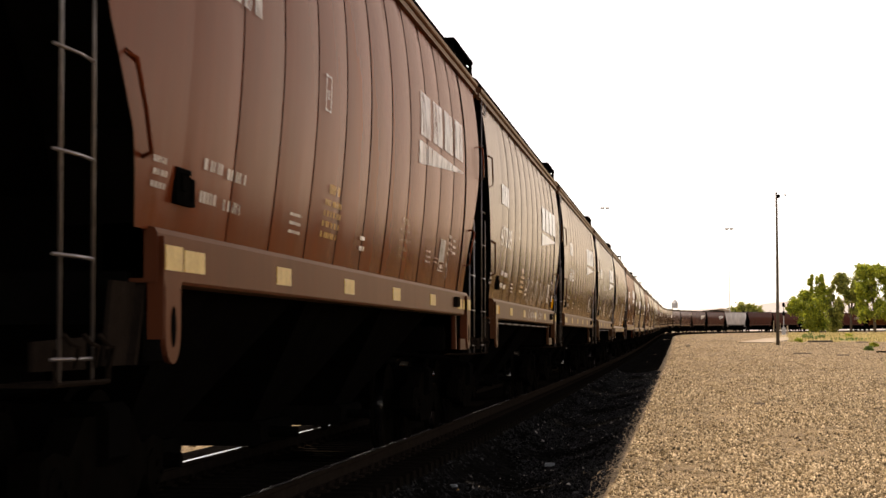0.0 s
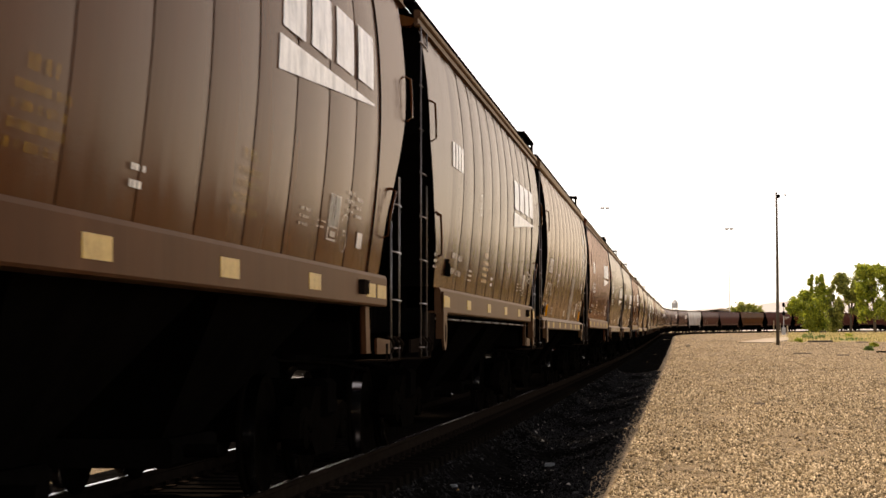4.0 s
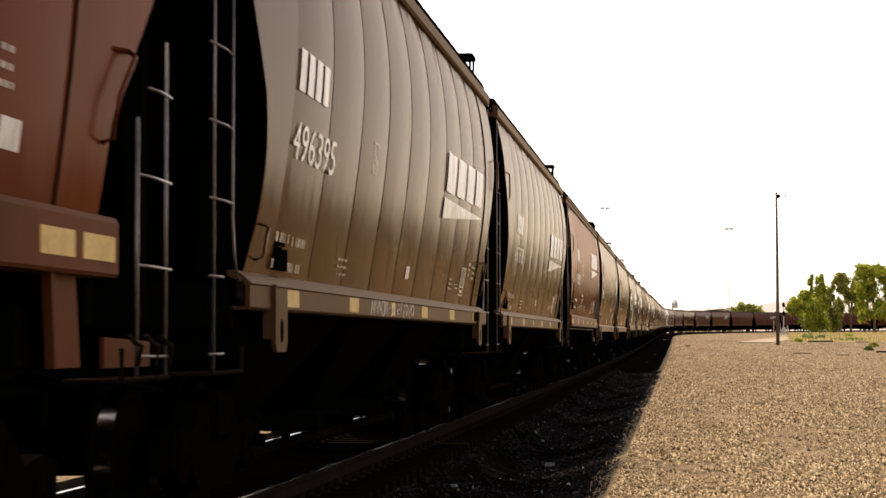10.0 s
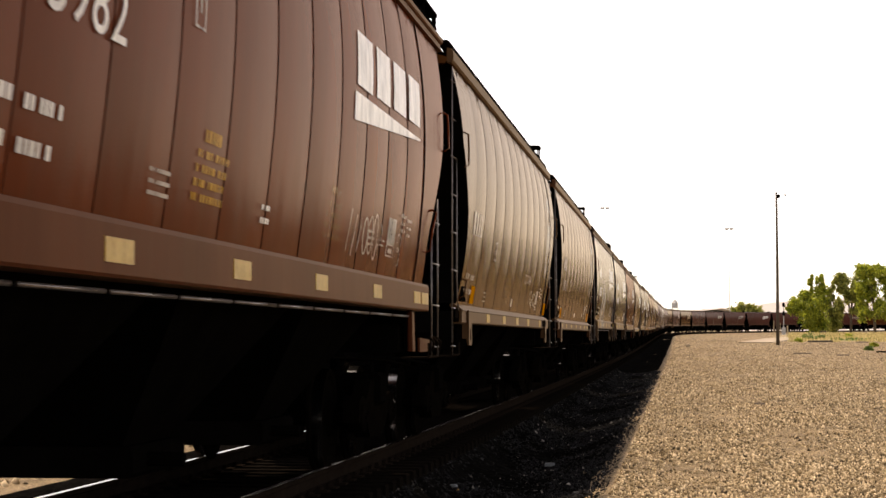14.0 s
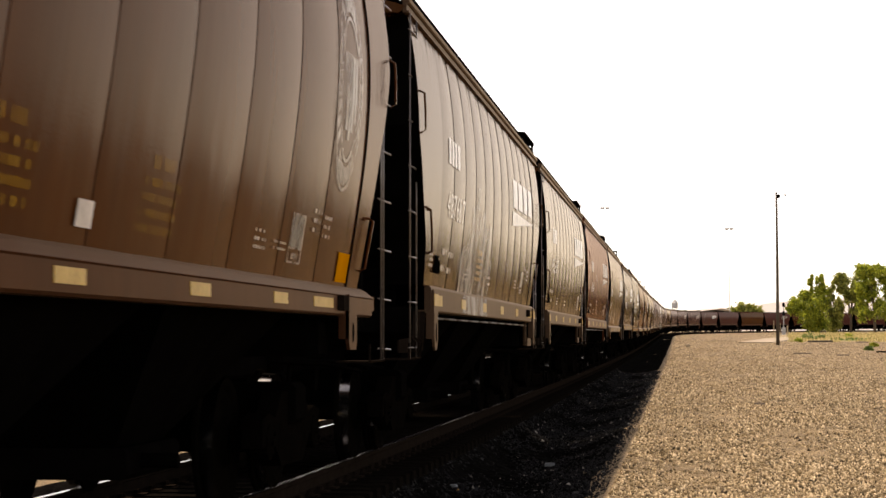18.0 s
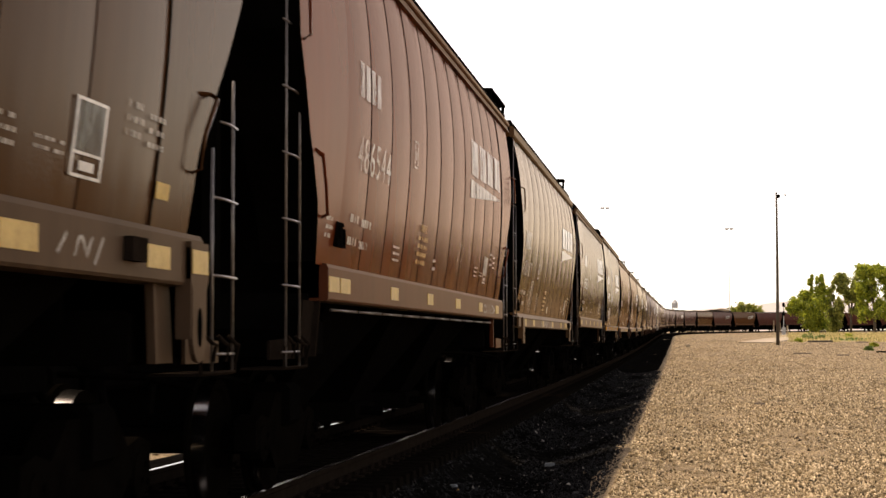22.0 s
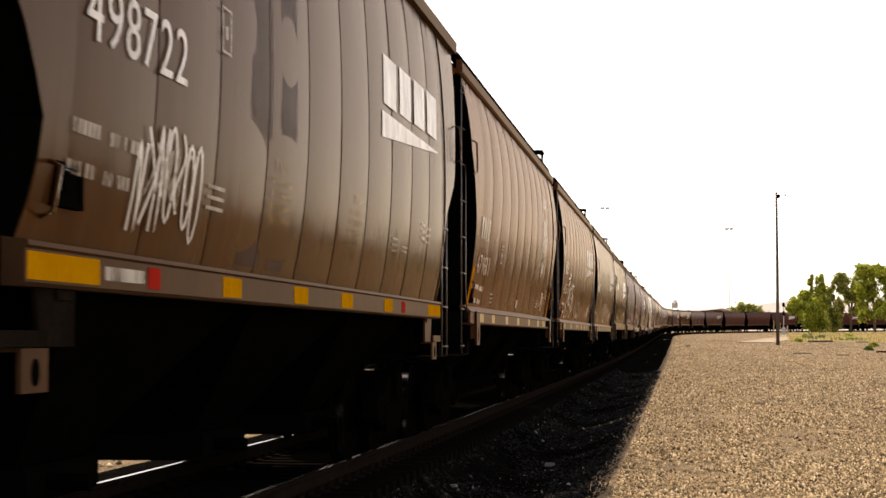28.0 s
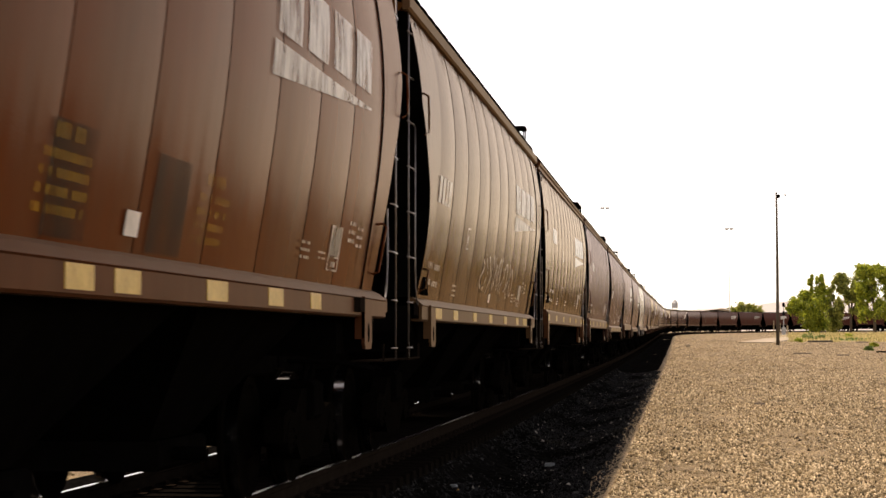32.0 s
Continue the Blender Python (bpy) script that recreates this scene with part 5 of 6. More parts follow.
        for a, b in ((-2.5, -1.85), (-1.6, -1.08)):
            part("rust_streak", patch(ty, a, b, 1.60, 4.36, 0.004), STREAK, car, "dark maroon streak down the side")
    if k == 4:
        part("rust_streak", patch(ty, 1.75, 2.95, 1.60, 2.55, 0.004), STREAK, car, "dark purplish stain")
    if k == 18:
        for a, w in ((-1.15, 0.62), (0.52, 0.68)):
            part("rust_streak", patch(ty, a, a + w, 1.60, 2.08, 0.004), GREENSTAIN, car, "dark green stain")
    if sh == "A" and k in (0, 1, 2, 3, 11, 12):
        m = kit["sill_mid"] + 0.02
        yv = 5.22 if ty == "S" else 5.7
        part("retaining_valve", Geo().plate([(yv, m - 0.06), (yv + 0.26, m - 0.06), (yv + 0.27, m + 0.05), (yv + 0.01, m + 0.05)], kit["sill_face"], kit["sill_face"] + 0.045), RUST, car, "small dark valve box on the sill")
    if sh == "B":
        m = kit["sill_mid"]
        yv = PADS[ty][1] - 0.55
        part("retaining_valve", Geo().plate([(yv, m - 0.05), (yv + 0.24, m - 0.05), (yv + 0.24, m + 0.06), (yv, m + 0.06)], kit["sill_face"] - 0.02, kit["sill_face"] + 0.05), RUST, car, "small dark valve box on the sill")
    if "o" in extra:
        if k == 17:
            rows = [[(side_x(ty, z) + 0.006, near_end(ty, z) + o, z) for o in (0.03, 0.24)] for z in (1.60, 1.75, 1.9, 2.06)]
            part("placard", Geo().grid(rows), ORANGE, car, "orange painted strip along the end of the side")
            rows = [[(side_x(ty, z) + 0.006, far_end(ty, z) - o, z) for o in (0.30, 0.10)] for z in (1.60, 1.75, 1.9, 2.06)]
            part("placard", Geo().grid(rows), ORANGE, car, "orange painted strip along the end of the side")
        else:
            part("placard", patch(ty, -6.0, -5.55, 1.61, 1.83, 0.006), ORANGE, car, "orange placard")
            yp = 7.55 if k == 9 else 6.82
            part("placard", patch(ty, yp, yp + 0.5, 1.61, 1.83, 0.006), ORANGE, car, "orange placard")
            if k == 4:
                part("white_card", patch(ty, 7.0, 7.3, 1.85, 2.1, 0.006), FADED, car, "pale worn panel over the placard")
    if k == 1:
        part("placard", patch(ty, 6.12, 6.6, 1.76, 1.95, 0.006), AMBER, car, "yellow card")
    if k == 12:
        part("placard", patch(ty, 5.85, 6.1, 1.85, 1.93, 0.006), REFLECT, car, "small cream card")
    if k in SCRAWL:
        for n, (a, b, lo, hi, w, count) in enumerate(SCRAWL[k]):
            part("graffiti", scrawl(ty, a, b, lo, hi, k + 50 * n, w, count, kit["sill_face"] if hi < 1.7 and sh == "A" else None), GREENPAINT if k == 9 and n else FADED, car, "pale sprayed scrawl")
    if k in SILL_SCRAWL:
        a, b, count = SILL_SCRAWL[k]
        part("graffiti", scrawl(ty, a, b, kit["sill_mid"] - 0.08, kit["sill_mid"] + 0.07, k + 70, 0.009, count, kit["sill_face"]), FADED, car, "pale sprayed scrawl on the sill")
    if k == 18:
        lines = [[(-4.75, 2.46), (-4.9, 2.1), (-5.05, 1.62)], [(-5.1, 2.5), (-4.8, 2.5), (-4.45, 2.62), (-4.35, 2.55), (-4.5, 2.42), (-4.75, 2.36)],
                 [(-4.4, 2.36), (-4.5, 1.98), (-4.2, 2.3), (-4.25, 1.92), (-3.85, 2.42)], [(-3.3, 2.42), (-3.75, 2.2), (-3.9, 1.96), (-3.55, 1.96), (-3.25, 2.3), (-3.35, 2.42)],
                 [(-3.25, 2.08), (-2.9, 2.1)], [(-2.5, 2.36), (-2.95, 2.4), (-2.9, 2.2), (-2.4, 2.1), (-2.3, 1.9), (-2.75, 1.78)], [(-3.2, 1.86), (-2.4, 2.12)], [(-2.85, 2.3), (-2.9, 1.66)]]
        part("graffiti", brush(ty, lines, 0.020), WHITE, car, "white sprayed tag in large looping strokes")
    if k == 16:
        part("graffiti", scrawl(ty, -4.9, -3.6, 1.66, 2.2, 23, 0.012, 7), WHITE, car, "white sprayed scrawl")
        part("graffiti", scrawl(ty, -4.7, -3.8, 1.8, 2.12, 29, 0.010, 6), FADED, car, "white sprayed scrawl")
    if k == 11:
        # a washed-out piece: pale upright lobes over a darker drawn outline
        for n in range(9):
            yc, hi, w = -4.25 + 0.42 * n, (2.25, 2.5, 2.75, 2.8, 2.72, 2.78, 2.6, 2.65, 2.2)[n], (0.32, 0.3, 0.34, 0.3, 0.3, 0.33, 0.3, 0.32, 0.2)[n]
            rows = []
            for i in range(13):
                z = 1.715 + (hi - 1.715) * i / 12
                f = w * (0.75 + 0.25 * math.sin(2.2 * i / 12 + n)) * math.sqrt(max(0.03, 1 - (i / 12) ** 4))
                rows.append([(side_x(ty, z) + 0.005, yc - f + 0.05 * math.sin(i * 0.7 + n), z), (side_x(ty, z) + 0.005, yc + f + 0.05 * math.sin(i * 0.7 + n), z)])
            part("graffiti", Geo().grid(rows), GHOST, car, "washed-out lobe of pale spray paint")
        lines = [[(y - 0.3, 1.74), (y - 0.25, 1.95), (y, 2.06), (y + 0.2, 1.95), (y + 0.25, 1.74)] for y in (-4.1, -3.35, -1.9)] + [[(-2.9, 2.05), (-2.75, 2.04), (-2.6, 1.86), (-2.5, 1.82)], [(-2.3, 1.74), (-2.05, 2.02), (-1.9, 2.06), (-1.75, 1.95)]]
        part("graffiti", brush(ty, lines, 0.007), DARKSPRAY, car, "thin dark sprayed arcs")
        rows = [[(kit["sill_face"] + 0.003, y, z) for z in (kit["sill_mid"] - 0.11, kit["sill_mid"] + 0.11)] for y in [-4.2 + 0.3 * i for i in range(11)]]
        part("graffiti", Geo().grid([r[::-1] for r in rows]), GHOST, car, "pale overspray on the sill")


def build_car(k):
    rng = random.Random(100 + k)
    if k in CARS:
        ty, tone, number, mark, extra = CARS[k]
    else:
        ty = rng.choice("AABABA")
        tone, number, mark, extra = rng.choice(["maroon", "maroon", "maroon", "brown", "maroon", "maroon"]), "", rng.choice(["white", "faint", "none"]), ""
        if k == 25:
            tone = "pale"
    kit, paint, sill = KIT[ty], PAINT[tone], SILL_PAINT[tone]
    near = k <= 22
    car = new("hopper_car")
    sh = SHAPE[ty]
    shape = {"A": "covered hopper car", "B": "round-sided covered hopper car", "C": "flat-sided ribbed covered hopper car"}[sh]
    note = ", graffiti on its side" if set("gG") & set(extra) else (", orange placard at its end" if "o" in extra else "")
    tagged(car, "dusty " + TONE[tone] + " " + shape + note, "hopper car", "hopper cars of the train")
    if near:
        w, n = PANEL_W[ty], N_MID[ty]
        for i in range(n):
            part("side_panel", kit["panel"], paint, car, at=pose(0, PANEL_AT[ty] + (i - (n - 1) / 2) * w, 0))
        part("side_panel", kit["panel_out"], paint, car)
        part("side_panel", kit["panel_in"], paint, car)
    else:
        part("side_wall", kit["whole_side"], paint, car)
    part("side_wall", kit["far_side"], paint, car)
    part("roof", kit["roof"], paint, car)
    part("roof_rail", kit["eave"], sill, car, "dusty roof edge rail")
    # End walls take near-black in place of brown paint to hold their shade.
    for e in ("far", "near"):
        part("end_wall", kit["end_" + e], BLACK, car, "end wall and slope sheet, shade painted in near-black")
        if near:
            # added plates that block the light through the open ends
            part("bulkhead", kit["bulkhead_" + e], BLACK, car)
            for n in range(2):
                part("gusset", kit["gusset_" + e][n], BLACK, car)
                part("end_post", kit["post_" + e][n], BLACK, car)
    part("side_sill", kit["sill"], sill, car, "dusty side sill")
    part("side_sill", kit["sill_back"], sill, car)
    # Underbody parts: their shade is painted in with the near-black material.
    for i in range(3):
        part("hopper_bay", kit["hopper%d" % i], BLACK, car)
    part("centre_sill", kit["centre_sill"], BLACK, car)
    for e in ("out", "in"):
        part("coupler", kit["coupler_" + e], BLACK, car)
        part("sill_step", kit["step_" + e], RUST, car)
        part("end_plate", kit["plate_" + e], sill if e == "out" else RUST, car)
        if k not in NO_PAD:
            shift = pose(0, 0.38 if k == 17 and e == "out" else 0.0, 0)
            part("jacking_pad", kit["pad_" + e], sill, car, at=shift)
            if near:
                part("pad_hole", kit["pad_hole_" + e], BLACK, car, at=shift)
        if near:
            rails = kit["ladder_lone" if mark == "oval" and e == "out" and k != 17 else "ladder_" + e]
            ladder = part("side_ladder", rails[0], LADDER, car)
            part("stile", rails[1], LADDER, ladder)
            for rung in rails[2:]:
                part("rung", rung, LADDER, ladder)
            if ty != "C" or e == "in":
                part("grab_iron", kit["grab_" + e], paint, car)
            part("grab_iron", kit["high_grab_" + e], paint, car)
    part("running_board", kit["walk"], BLACK, car)
    part("crossover_board", kit["crossover"], BLACK, car)
    if sh == "A":
        part("raised_walk", kit["riser"], BLACK, car)
    for y in (-5.9, -2.0, 1.9, 5.8):
        part("hatch_cover", kit["hatch"], paint, car, at=pose(0, y + PANEL_AT[ty], 0))
    if sh == "B":
        part("roof_platform", kit["stand"], BLACK, car)
    for y in TRUCKS[ty]:
        build_truck(car, y, k)
    if "p" in extra:
        for i in range(10):
            part("sill_pipe", kit["pipe"], LADDER, car, at=pose(0, -5.9 + 1.32 * i, 0))
    stencil = WHITE if mark == "white" else FADED
    if mark in ("white", "faint"):
        emblem(ty, car, stencil)
    elif mark == "oval":
        part("emblem_oval", crest(ty, OVAL_AT[k]), FADED if k == 17 else PALE, car, "worn pale oval crest")
    if near:
        dress_car(car, k, ty, sh, kit, number, stencil, extra)
    return car



# ---- beyond the track ----
def spot(px, d):
    """A place on the plan d metres ahead, px to the right in the view's width."""
    a = math.atan((px - 784) / 3655) - radians(6.505)
    return d * math.tan(a), d


def up_at(py, d):
    return 1.48 + d * (601.5 - py) / 3655


def build_pole():
    x, y = spot(1376, 214)
    z0 = rise(214) - 0.3
    pole = part("lamp_pole", Geo().tube([(x, y, z0), (x, y, 8.0), (x - 0.05, y, 16.6)], [0.19, 0.15, 0.10], 10).mesh("lamp_pole", True), POLEWOOD)
    tagged(pole, "tall dark timber pole with a small lamp arm", "lamp pole")
    part("lamp_bracket", Geo().box(x, x + 0.32, y - 0.1, y + 0.1, 16.0, 16.35, 0.03), IRON, pole)
    part("lamp_arm", Geo().tube([(x + 0.1, y, 16.35), (x + 0.5, y, 16.45), (x + 0.72, y, 16.36)], 0.012, 5), GALV, pole)
    part("lamp_head", Geo().tube([(x + 0.70, y, 16.36), (x + 0.85, y, 16.32), (x + 0.98, y, 16.22)], [0.05, 0.085, 0.04], 8).mesh("lamp_head", True), GALV, pole, "small grey lamp head")


build_pole()


def build_mast(px, py, d):
    x, y = spot(px, d)
    z = up_at(py, d)
    mast = part("light_mast", Geo().tube([(x, y, rise(d) - 0.5), (x, y, z * 0.5), (x, y, z)], [0.12, 0.07, 0.04], 8), GALV)
    tagged(mast, "very tall slim yard light mast with a ring of lamps", "light mast", "yard light masts")
    part("lamp_ring", Geo().tube([(x - 0.8, y, z - 0.1), (x, y - 0.8, z - 0.1), (x + 0.8, y, z - 0.1), (x, y + 0.8, z - 0.1), (x - 0.8, y, z - 0.1)], 0.07, 6), GALV, mast)
    for i in range(6):
        a = i * math.pi / 3
        cx, cy = x + 0.85 * math.cos(a), y + 0.85 * math.sin(a)
        part("floodlight", Geo().tube([(cx, cy, z + 0.1), (cx + 0.3 * math.cos(a), cy + 0.3 * math.sin(a), z - 0.35)], [0.15, 0.3], 8), GALV, mast)


build_mast(1291, 406, 600)
build_mast(1071, 368, 600)


def build_signal():
    x, y = spot(1386.5, 400)
    z0 = rise(400)
    s = part("signal_mast", Geo().tube([(x, y, z0 - 0.2), (x, y, z0 + 5.9)], 0.08, 8), GALV)
    tagged(s, "railway signal mast with two dark lamp heads", "railway signal")
    for zc in (z0 + 5.7, z0 + 4.1):
        part("signal_head", Geo().plate([(0.30 * math.cos(t), 0.46 * math.sin(t)) for t in [2 * math.pi * i / 16 for i in range(16)]], -0.06, 0.06), BLACK, s, "black oval signal head", at=pose(x, y - 0.15, zc, 0, 0, 90))
        part("signal_hood", Geo().tube([(x, y - 0.2, zc + 0.1), (x, y - 0.5, zc + 0.1)], 0.14, 8), BLACK, s)
    part("relay_box", Geo().box(x - 0.35, x + 0.35, y - 0.3, y + 0.3, z0, z0 + 1.4, 0.03), GALV, s, "grey steel relay box")
    for px, py, d, w in ((1369, 568, 395, 0.09), (1393, 577, 395, 0.16), (1380.5, 572, 400, 0.06)):
        x, y = spot(px, d)
        p = part("marker_post", Geo().tube([(x, y, rise(d) - 0.2), (x, y, up_at(py, d))], w, 6), CONCRETE)
        tagged(p, "pale painted marker post beside the track", "post", "marker posts")
    x, y = spot(1397, 640)
    p = part("utility_pole", Geo().tube([(x, y, rise(640) - 0.3), (x, y, up_at(530, 640))], [0.2, 0.13], 8), POLEWOOD)
    tagged(p, "far brown utility pole with crossarms", "utility pole")
    for dz in (0.4, 1.3):
        part("crossarm", Geo().box(x - 1.1, x + 1.1, y - 0.06, y + 0.06, up_at(530, 640) - dz, up_at(530, 640) - dz + 0.12), POLEWOOD, p)


build_signal()


def build_slab():
    pts = [(1306, 238), (1366, 236), (1424, 318), (1412, 345), (1352, 292)]
    g = Geo()
    k = len(pts)
    for up in (-0.1, 0.10):
        g.v += [(*spot(px, d), rise(d) + up) for px, d in pts]
    g.f += [tuple(range(k, 2 * k))] + [(i, (i + 1) % k, k + (i + 1) % k, k + i) for i in range(k)]
    tagged(part("concrete_slab", g, CONCRETE), "pale sunlit concrete slab beside the tracks", "slab", kind="structure")


build_slab()


def blades(name, spots, lo, hi, width, material, seed):
    """Upright leaves of grass as one mesh."""
    rng = np.random.default_rng(seed)
    v, f = [], []
    for x, y, z in spots:
        h, a, b = rng.uniform(lo, hi), rng.uniform(0, 6.28), rng.uniform(-0.5, 0.5)
        c, s = math.cos(a) * width, math.sin(a) * width
        k = len(v)
        v += [(x - c, y - s, z), (x + c, y + s, z), (x + c * 0.3 + b * h * 0.6, y + s * 0.3, z + h)]
        f.append((k, k + 1, k + 2))
    me = bpy.data.meshes.new(name)
    me.from_pydata(v, [], f)
    me.materials.append(None)
    return part(name, me, material)


def build_grass():
    g = Geo()
    rows = []
    for i in range(16):
        d = 252 + 185 * i / 15
        l = 1400 + 26 * math.sin(i * 1.7) - (20 if 6 < i < 12 else 0)
        rows.append([(spot(l + (1720 - l) * j / 12, d)[0], d, rise(d) + 0.04 + 0.06 * noise.noise(Vector((j, i, 2)))) for j in range(13)])
    g.grid(rows)
    tagged(part("dry_turf", g, surface("dry_turf", [(0.3, (0.26, 0.19, 0.085)), (0.7, (0.46, 0.36, 0.19))], 0.25, 0.95, 0.0, 0.6, 3.0)), "sun-dried yellow turf at the yard's edge", "turf", kind="structure")
    rng = np.random.default_rng(21)
    pts, green = [], []
    while len(pts) < 9000:
        d = rng.uniform(250, 440)
        px = rng.uniform(1395, 1700)
        x, y = spot(px, d)
        n = noise.noise(Vector((x * 0.12, y * 0.05, 5)))
        if n > -0.15:
            pts.append((x + rng.normal(0, 0.2), y, rise(d)))
        elif n < -0.38:
            green.append((x, y, rise(d)))
    tagged(blades("dry_grass", pts, 0.15, 0.55, 0.10, DRYGRASS, 22), "tufts of dry straw-coloured grass", "grass", kind="stuff")
    tagged(blades("green_weeds", green, 0.15, 0.5, 0.12, GREENGRASS, 23), "low green weeds among the dry grass", "weeds", kind="stuff")


build_grass()


def leaf_cloud(lobes, count, size, seed):
    """Leaves in many small lobes: (x, y, z, rx, ry, rz, share)."""
    rng = np.random.default_rng(seed)
    v, f = [], []
    total = sum(l[6] for l in lobes)
    for lx, ly, lz, rx, ry, rz, share in lobes:
        clumps = max(8, int(22 * share))
        cs = rng.normal(0, 1, (clumps, 3))
        cs = cs / np.linalg.norm(cs, axis=1)[:, None] * rng.uniform(0.35, 1.0, (clumps, 1)) * np.array([rx, ry, rz]) + np.array([lx, ly, lz])
        n = int(count * share / total / clumps)
        for c in cs:
            p = c + rng.normal(0, 0.17, (n, 3)) * np.array([rx, ry, rz])
            for q in p:
                a = rng.normal(0, 1, 3)
                a /= np.linalg.norm(a)
                b = np.cross(a, rng.normal(0, 1, 3))
                b /= np.linalg.norm(b)
                s = size * rng.uniform(0.6, 1.4)
                k = len(v)
                v += [tuple(q - a * s), tuple(q + b * s * 0.55), tuple(q + a * s), tuple(q - b * s * 0.55)]
                f.append((k, k + 1, k + 2, k + 3))
    me = bpy.data.meshes.new("crown")
    me.from_pydata(v, [], f)
    me.materials.append(None)
    return me


def build_tree(name, label, px, d, top_py, width, lobes, count, seed, leaf, size=0.28, limbs=6, lean=0.0):
    """Trunk, limbs and a crown of lobes given as (across, height share, radius across, radius up, share)."""
    x, y = spot(px, d)
    z0 = rise(d)
    h = up_at(top_py, d) - z0
    rng = random.Random(seed)
    tree = new(name)
    tree.location = (x, y, z0)
    tagged(tree, label, "tree", "trees at the yard's edge")
    r = 0.035 * h * 0.5
    part("trunk", Geo().tube([(0, 0, -0.3), (lean * 0.2, 0.05, h * 0.2), (lean * 0.5, -0.1, h * 0.45), (lean, 0, h * 0.75)], [r * 1.3, r, r * 0.7, r * 0.25], 9).mesh("trunk", True), BARK, tree)
    for i in range(limbs):
        l = lobes[i % len(lobes)]
        zb = h * rng.uniform(0.15, 0.4)
        part("limb", Geo().tube([(lean * zb / h, 0, zb), (l[0] * width * 0.5, rng.uniform(-0.5, 0.5), (zb + l[1] * h) / 2 + 0.4), (l[0] * width, rng.uniform(-1, 1), l[1] * h)], [r * 0.5, r * 0.3, r * 0.1], 6), BARK, tree)
    full = [(a * width, rng.uniform(-0.3, 0.3) * width, b * h, ra * width, ra * width * 0.9, rz * h, s) for a, b, ra, rz, s in lobes]
    part("crown", leaf_cloud(full, count, size, seed), leaf, tree)
    return tree


build_tree("poplar", "bright green bushy poplar with pointed tops", 1438, 440, 489, 5.4,
           [(-0.55, 0.50, 0.40, 0.16, 1.2), (-0.2, 0.62, 0.35, 0.16, 1.2), (0.0, 0.40, 0.6, 0.25, 2.0), (-0.05, 0.88, 0.13, 0.13, 0.5), (0.32, 0.90, 0.12, 0.13, 0.5), (0.35, 0.62, 0.4, 0.2, 1.4), (0.15, 0.83, 0.10, 0.12, 0.3), (-0.25, 0.2, 0.4, 0.15, 0.8), (0.2, 0.2, 0.45, 0.16, 1.0), (-0.75, 0.45, 0.25, 0.12, 0.5)], 12000, 31, LEAF, 0.30)
build_tree("poplar", "dark green shaggy tree beside the train", 1474, 448, 502, 4.0,
           [(0.0, 0.35, 0.45, 0.22, 1.4), (-0.2, 0.7, 0.25, 0.2, 0.8), (0.3, 0.5, 0.3, 0.2, 0.8), (0.05, 0.9, 0.12, 0.12, 0.3), (0.0, 0.15, 0.5, 0.14, 0.9)], 6000, 33, LEAF2, limbs=4)
build_tree("cottonwood", "spreading green cottonwood with a bare forked trunk", 1505, 438, 483, 5.0,
           [(-0.35, 0.82, 0.35, 0.16, 1.2), (0.3, 0.75, 0.4, 0.16, 1.2), (-0.1, 0.6, 0.3, 0.14, 0.7), (0.5, 0.55, 0.3, 0.15, 0.8), (0.2, 0.42, 0.3, 0.12, 0.6), (-0.5, 0.45, 0.2, 0.12, 0.4)], 8000, 35, LEAF2, limbs=7, lean=0.4)
build_tree("cottonwood", "tall yellow-green cottonwood with drooping branches", 1548, 430, 467, 6.5,
           [(-0.25, 0.88, 0.38, 0.12, 1.4), (0.35, 0.84, 0.4, 0.14, 1.4), (-0.2, 0.62, 0.35, 0.15, 1.2), (0.5, 0.58, 0.35, 0.2, 1.2), (0.1, 0.4, 0.25, 0.15, 0.7), (-0.45, 0.42, 0.15, 0.14, 0.4), (-0.25, 0.25, 0.25, 0.14, 0.7), (0.4, 0.3, 0.35, 0.16, 1.0)], 13000, 37, LEAF, limbs=8, lean=-0.5)
build_tree("cottonwood", "green cottonwood at the edge of the yard", 1610, 435, 478, 6.5,
           [(-0.4, 0.72, 0.4, 0.16, 1.3), (0.3, 0.8, 0.4, 0.16, 1.2), (-0.3, 0.45, 0.4, 0.18, 1.2), (0.4, 0.5, 0.4, 0.2, 1.2)], 8000, 39, LEAF, limbs=6)
build_tree("far_tree", "round hazy green tree behind the train", 1321, 640, 533, 6.0,
           [(-0.5, 0.6, 0.4, 0.22, 1.0), (0.0, 0.75, 0.45, 0.22, 1.4), (0.5, 0.6, 0.4, 0.22, 1.0)], 1800, 41, LEAF2, 0.45, 4)


def build_bush(px, d, r, seed, leaf):
    x, y = spot(px, d)
    ob = part("weed_bush", leaf_cloud([(0, 0, r * 0.55, r, r, r * 0.5, 1.0), (r * 0.6, 0, r * 0.3, r * 0.6, r * 0.6, r * 0.35, 0.5)], 500, 0.10, seed), leaf, at=pose(x, y, rise(d)))
    tagged(ob, "small green weed bush in dry ground", "bush", "weed bushes")


for px, d, r, seed in ((1431, 268, 1.0, 51), (1413, 245, 0.5, 52), (1536, 170, 0.35, 53), (1545, 200, 0.4, 54), (1452, 290, 0.6, 55), (1500, 300, 0.7, 56)):
    build_bush(px, d, r, seed, GREENGRASS if seed % 2 else LEAF)


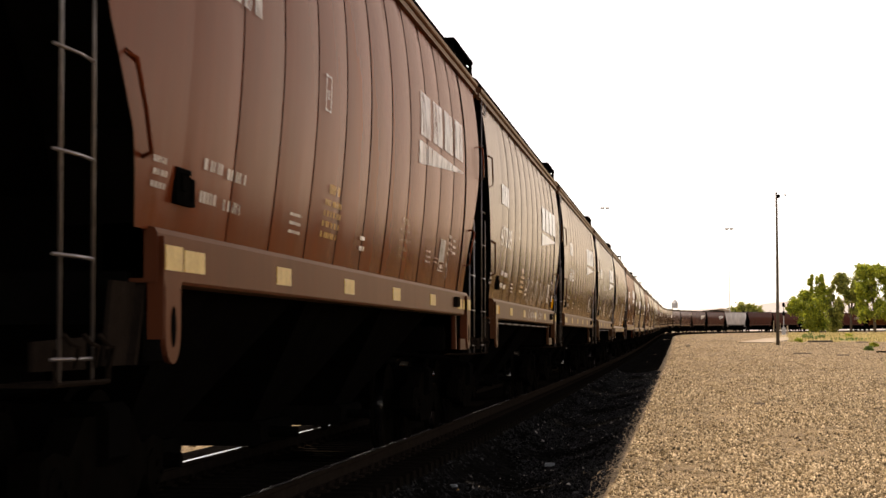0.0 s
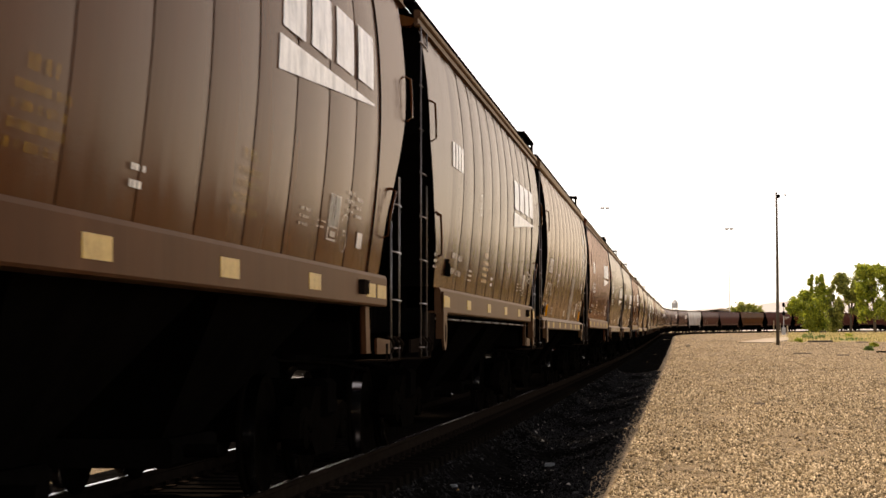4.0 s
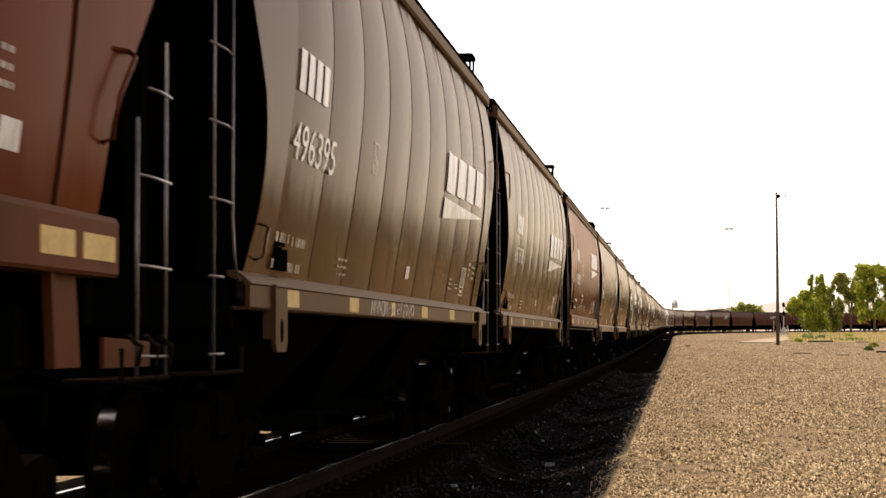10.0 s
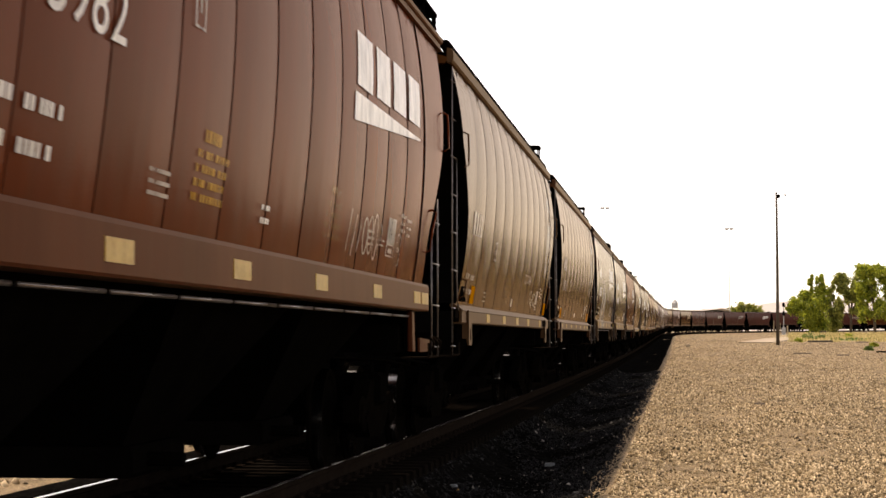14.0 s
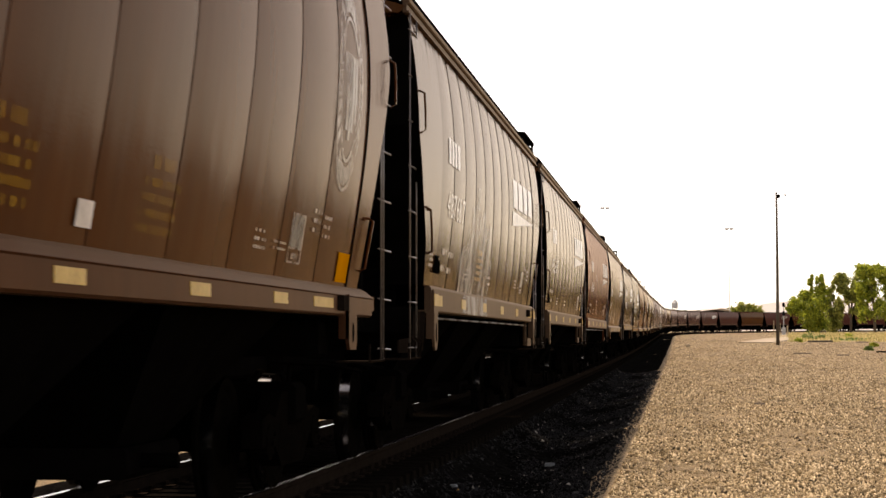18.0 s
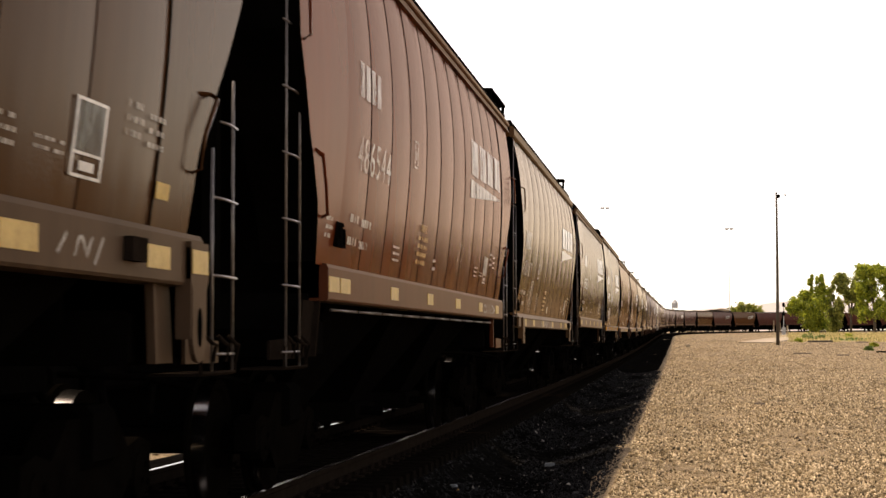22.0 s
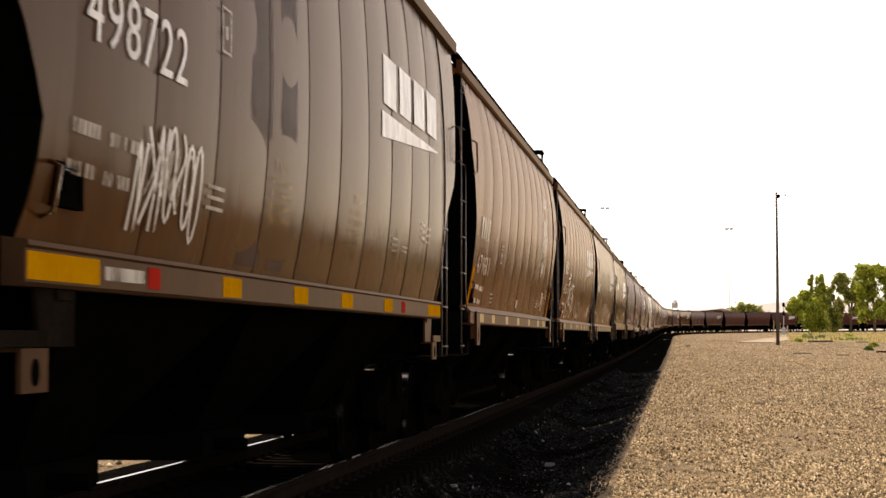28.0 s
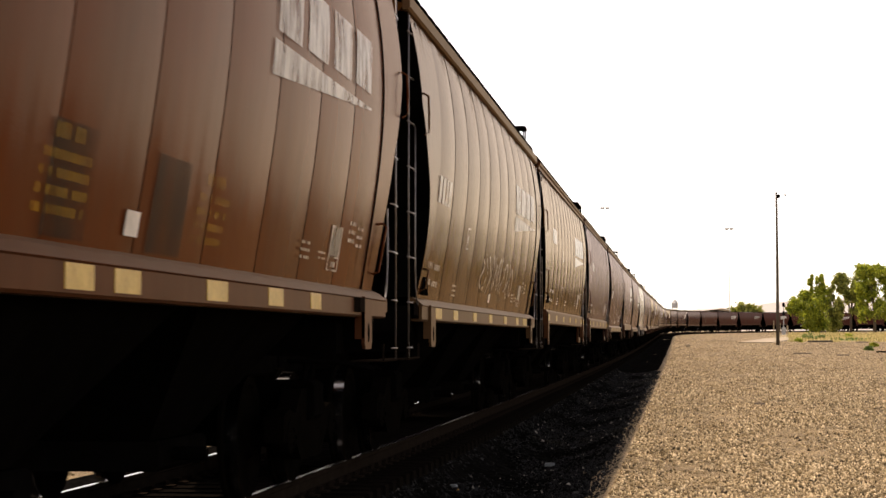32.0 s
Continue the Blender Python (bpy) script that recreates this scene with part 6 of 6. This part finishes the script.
SCRAPS = (
    ("sheet_scrap", -1.77, 28.55, 0.07, 0.05, GREYPAINT, "pale grey block lying in the dark ditch"),
    ("paper_scrap", -2.47, 22.7, 0.04, 0.035, GREYPAINT, "crumpled pale scrap of litter on the ballast"),
    ("amber_scrap", -2.42, 22.6, 0.02, 0.012, DULLAMBER, "scrap of amber plastic on the ballast"),
    ("pale_stone", -1.58, 23.3, 0.06, 0.02, DIMSTONE, "flat grey stone lying in the dark ditch"),
    ("pale_stone", -1.02, 20.7, 0.04, 0.025, DIMSTONE, "flat grey stone on the slope of the ditch"),
    ("pale_stone", -1.66, 32.6, 0.04, 0.03, DIMSTONE, "small grey stone lying in the dark ditch"),
    ("pale_stone", -2.55, 26.8, 0.022, 0.035, DIMSTONE, "small grey stone on the ballast shoulder"),
)


def build_timbers():
    rng = random.Random(9)
    for px, d, length, thick, turn, mat in ((1451, 246, 2.9, 0.15, 3, POLEWOOD), (1419, 150, 1.25, 0.06, -6, GREYWOOD), (1491, 141, 0.85, 0.06, 4, GREYWOOD), (1562, 158, 1.0, 0.09, -12, TIMBER), (1524, 238, 1.4, 0.12, 20, GREYWOOD)):
        x, y = spot(px, d)
        g = Geo()
        g.prism([(-thick, 0), (thick, 0), (thick, thick * 1.2), (thick * 0.8, thick * 1.35), (-thick * 0.9, thick * 1.3), (-thick, thick * 1.1)], -length / 2, length / 2)
        ob = part("old_timber", g, mat, at=pose(x, y, rise(d) + 0.01, 0, 0, 90 + turn))
        tagged(ob, "weathered old timber lying on the gravel", "timber", "old timbers")
    for px, d, size, mat, label in ((1343, 46.0, 0.11, GREYWOOD, "splinter of weathered wood on the gravel"), (1342, 47.5, 0.05, CONCRETE, "pale stone on the gravel"), (1216, 200, 0.22, CONCRETE, "pale stone on the gravel"), (1276, 72.0, 0.07, CONCRETE, "pale stone on the gravel")):
        x, y = spot(px, d)
        g = Geo()
        if mat is GREYWOOD:
            g.prism([(-0.03, 0.0), (0.03, 0.0), (0.025, 0.03), (-0.02, 0.035)], -size, size)
            ob = part("wood_splinter", g, mat, at=pose(x, y, rise(d) + 0.02, 0, 0, 80))
            tagged(ob, label, "wood scrap")
        else:
            base, faces = ico()
            g.v = [tuple(p * size * rng.uniform(0.75, 1.2)) for p in base]
            g.f = [tuple(int(i) for i in f) for f in faces]
            ob = part("pale_stone", g, mat, at=pose(x, y, rise(d) + size * 0.4))
            tagged(ob, label, "stone", "pale stones")
    def floor_at(x, y):
        return rise(y) - ditch(x, y) + np.interp(x - TRACK_X, [1.3, 1.45, 1.7, 3.0, 3.22], [0.115, 0.05, 0.02, 0.02, -0.03])

    # what lies about in the ditch
    for name, x, y, w, h, mat, label in SCRAPS:
        g = Geo().prism([(-w, 0.0), (w, 0.0), (w * 0.93, h * 0.8), (w * 0.7, h), (-w * 0.8, h * 0.95), (-w, h * 0.7)], -w * 0.6, w * 0.6)
        ob = part(name, g, mat, at=pose(x, y, floor_at(x, y) - 0.004, 0, 0, rng.uniform(-15, 15)))
        tagged(ob, label, "scrap" if name != "pale_stone" else "stone")


build_timbers()


def build_distance():
    # The hills give off an even glow that stands for the haze over them.
    m, nt = nodes_of("far_haze_glow")[:2]
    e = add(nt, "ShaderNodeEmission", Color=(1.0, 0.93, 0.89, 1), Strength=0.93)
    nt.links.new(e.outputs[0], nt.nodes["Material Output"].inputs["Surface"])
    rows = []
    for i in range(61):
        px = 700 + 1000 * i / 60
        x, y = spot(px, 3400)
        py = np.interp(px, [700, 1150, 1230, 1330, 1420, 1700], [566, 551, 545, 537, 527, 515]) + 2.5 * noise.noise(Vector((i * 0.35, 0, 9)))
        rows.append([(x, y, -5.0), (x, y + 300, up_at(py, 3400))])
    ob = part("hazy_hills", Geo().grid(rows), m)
    tagged(ob, "pale hills on the horizon, haze painted as a glow", "hills", kind="structure")
    x, y = spot(1194, 900)
    z0 = 4.2
    t = part("water_tower", Geo().tube([(x, y, up_at(546, 900)), (x, y, up_at(537, 900)), (x, y, up_at(531, 900))], [1.3, 1.4, 0.3], 12), GALV)
    tagged(t, "hazy pale water tower on legs", "tower")
    for dx, dy in ((-1, -1), (1, -1), (1, 1), (-1, 1)):
        part("tower_leg", Geo().tube([(x + dx * 1.2, y + dy * 1.2, z0 - 0.5), (x + dx, y + dy, up_at(545, 900))], 0.12, 5), GALV, t)
    for px, w, py in ((1262, 9, 549), (1276, 7, 547)):
        x, y = spot(px, 820)
        s = part("far_shed", Geo().prism([(-w, 0), (w, 0), (w, up_at(py, 820) - 4.2 - 1.2), (0, up_at(py, 820) - 4.2), (-w, up_at(py, 820) - 4.2 - 1.2)], -6, 6), CONCRETE, at=pose(x, y, 4.2))
        tagged(s, "far pale shed with a low gable roof", "shed", "far sheds")


build_distance()


TRAIN = [(k, build_car(k)) for k in range(-1, 50)]
build_ties()


def motions():
    for k, car in TRAIN:
        rows = []
        for i in range(65):
            t = i * 0.5
            s = start_of(k) - travelled(t)
            a, b = on_track(s + 6.75), on_track(s - 6.75)
            m = look(((a[0] + b[0]) / 2, (a[1] + b[1]) / 2, (a[2] + b[2]) / 2), (a[0], a[1], a[2]))
            # look() points -z forward and y up; a car's own y runs forward and z up
            m = m @ pose(0, 0, 0, -90)
            rows.append((t, m))
        walk(car, rows)
    # wheels roll without slipping; those of the cars that come close
    for k, wheel, y in WHEELS:
        if k <= 19:
            rows = []
            for i in range(481):
                t = i / 15
                rows.append((t, Matrix.LocRotScale((0, y, 0.4572), Euler((travelled(t) / 0.4545, 0, 0)), None)))
            walk(wheel, rows)


motions()
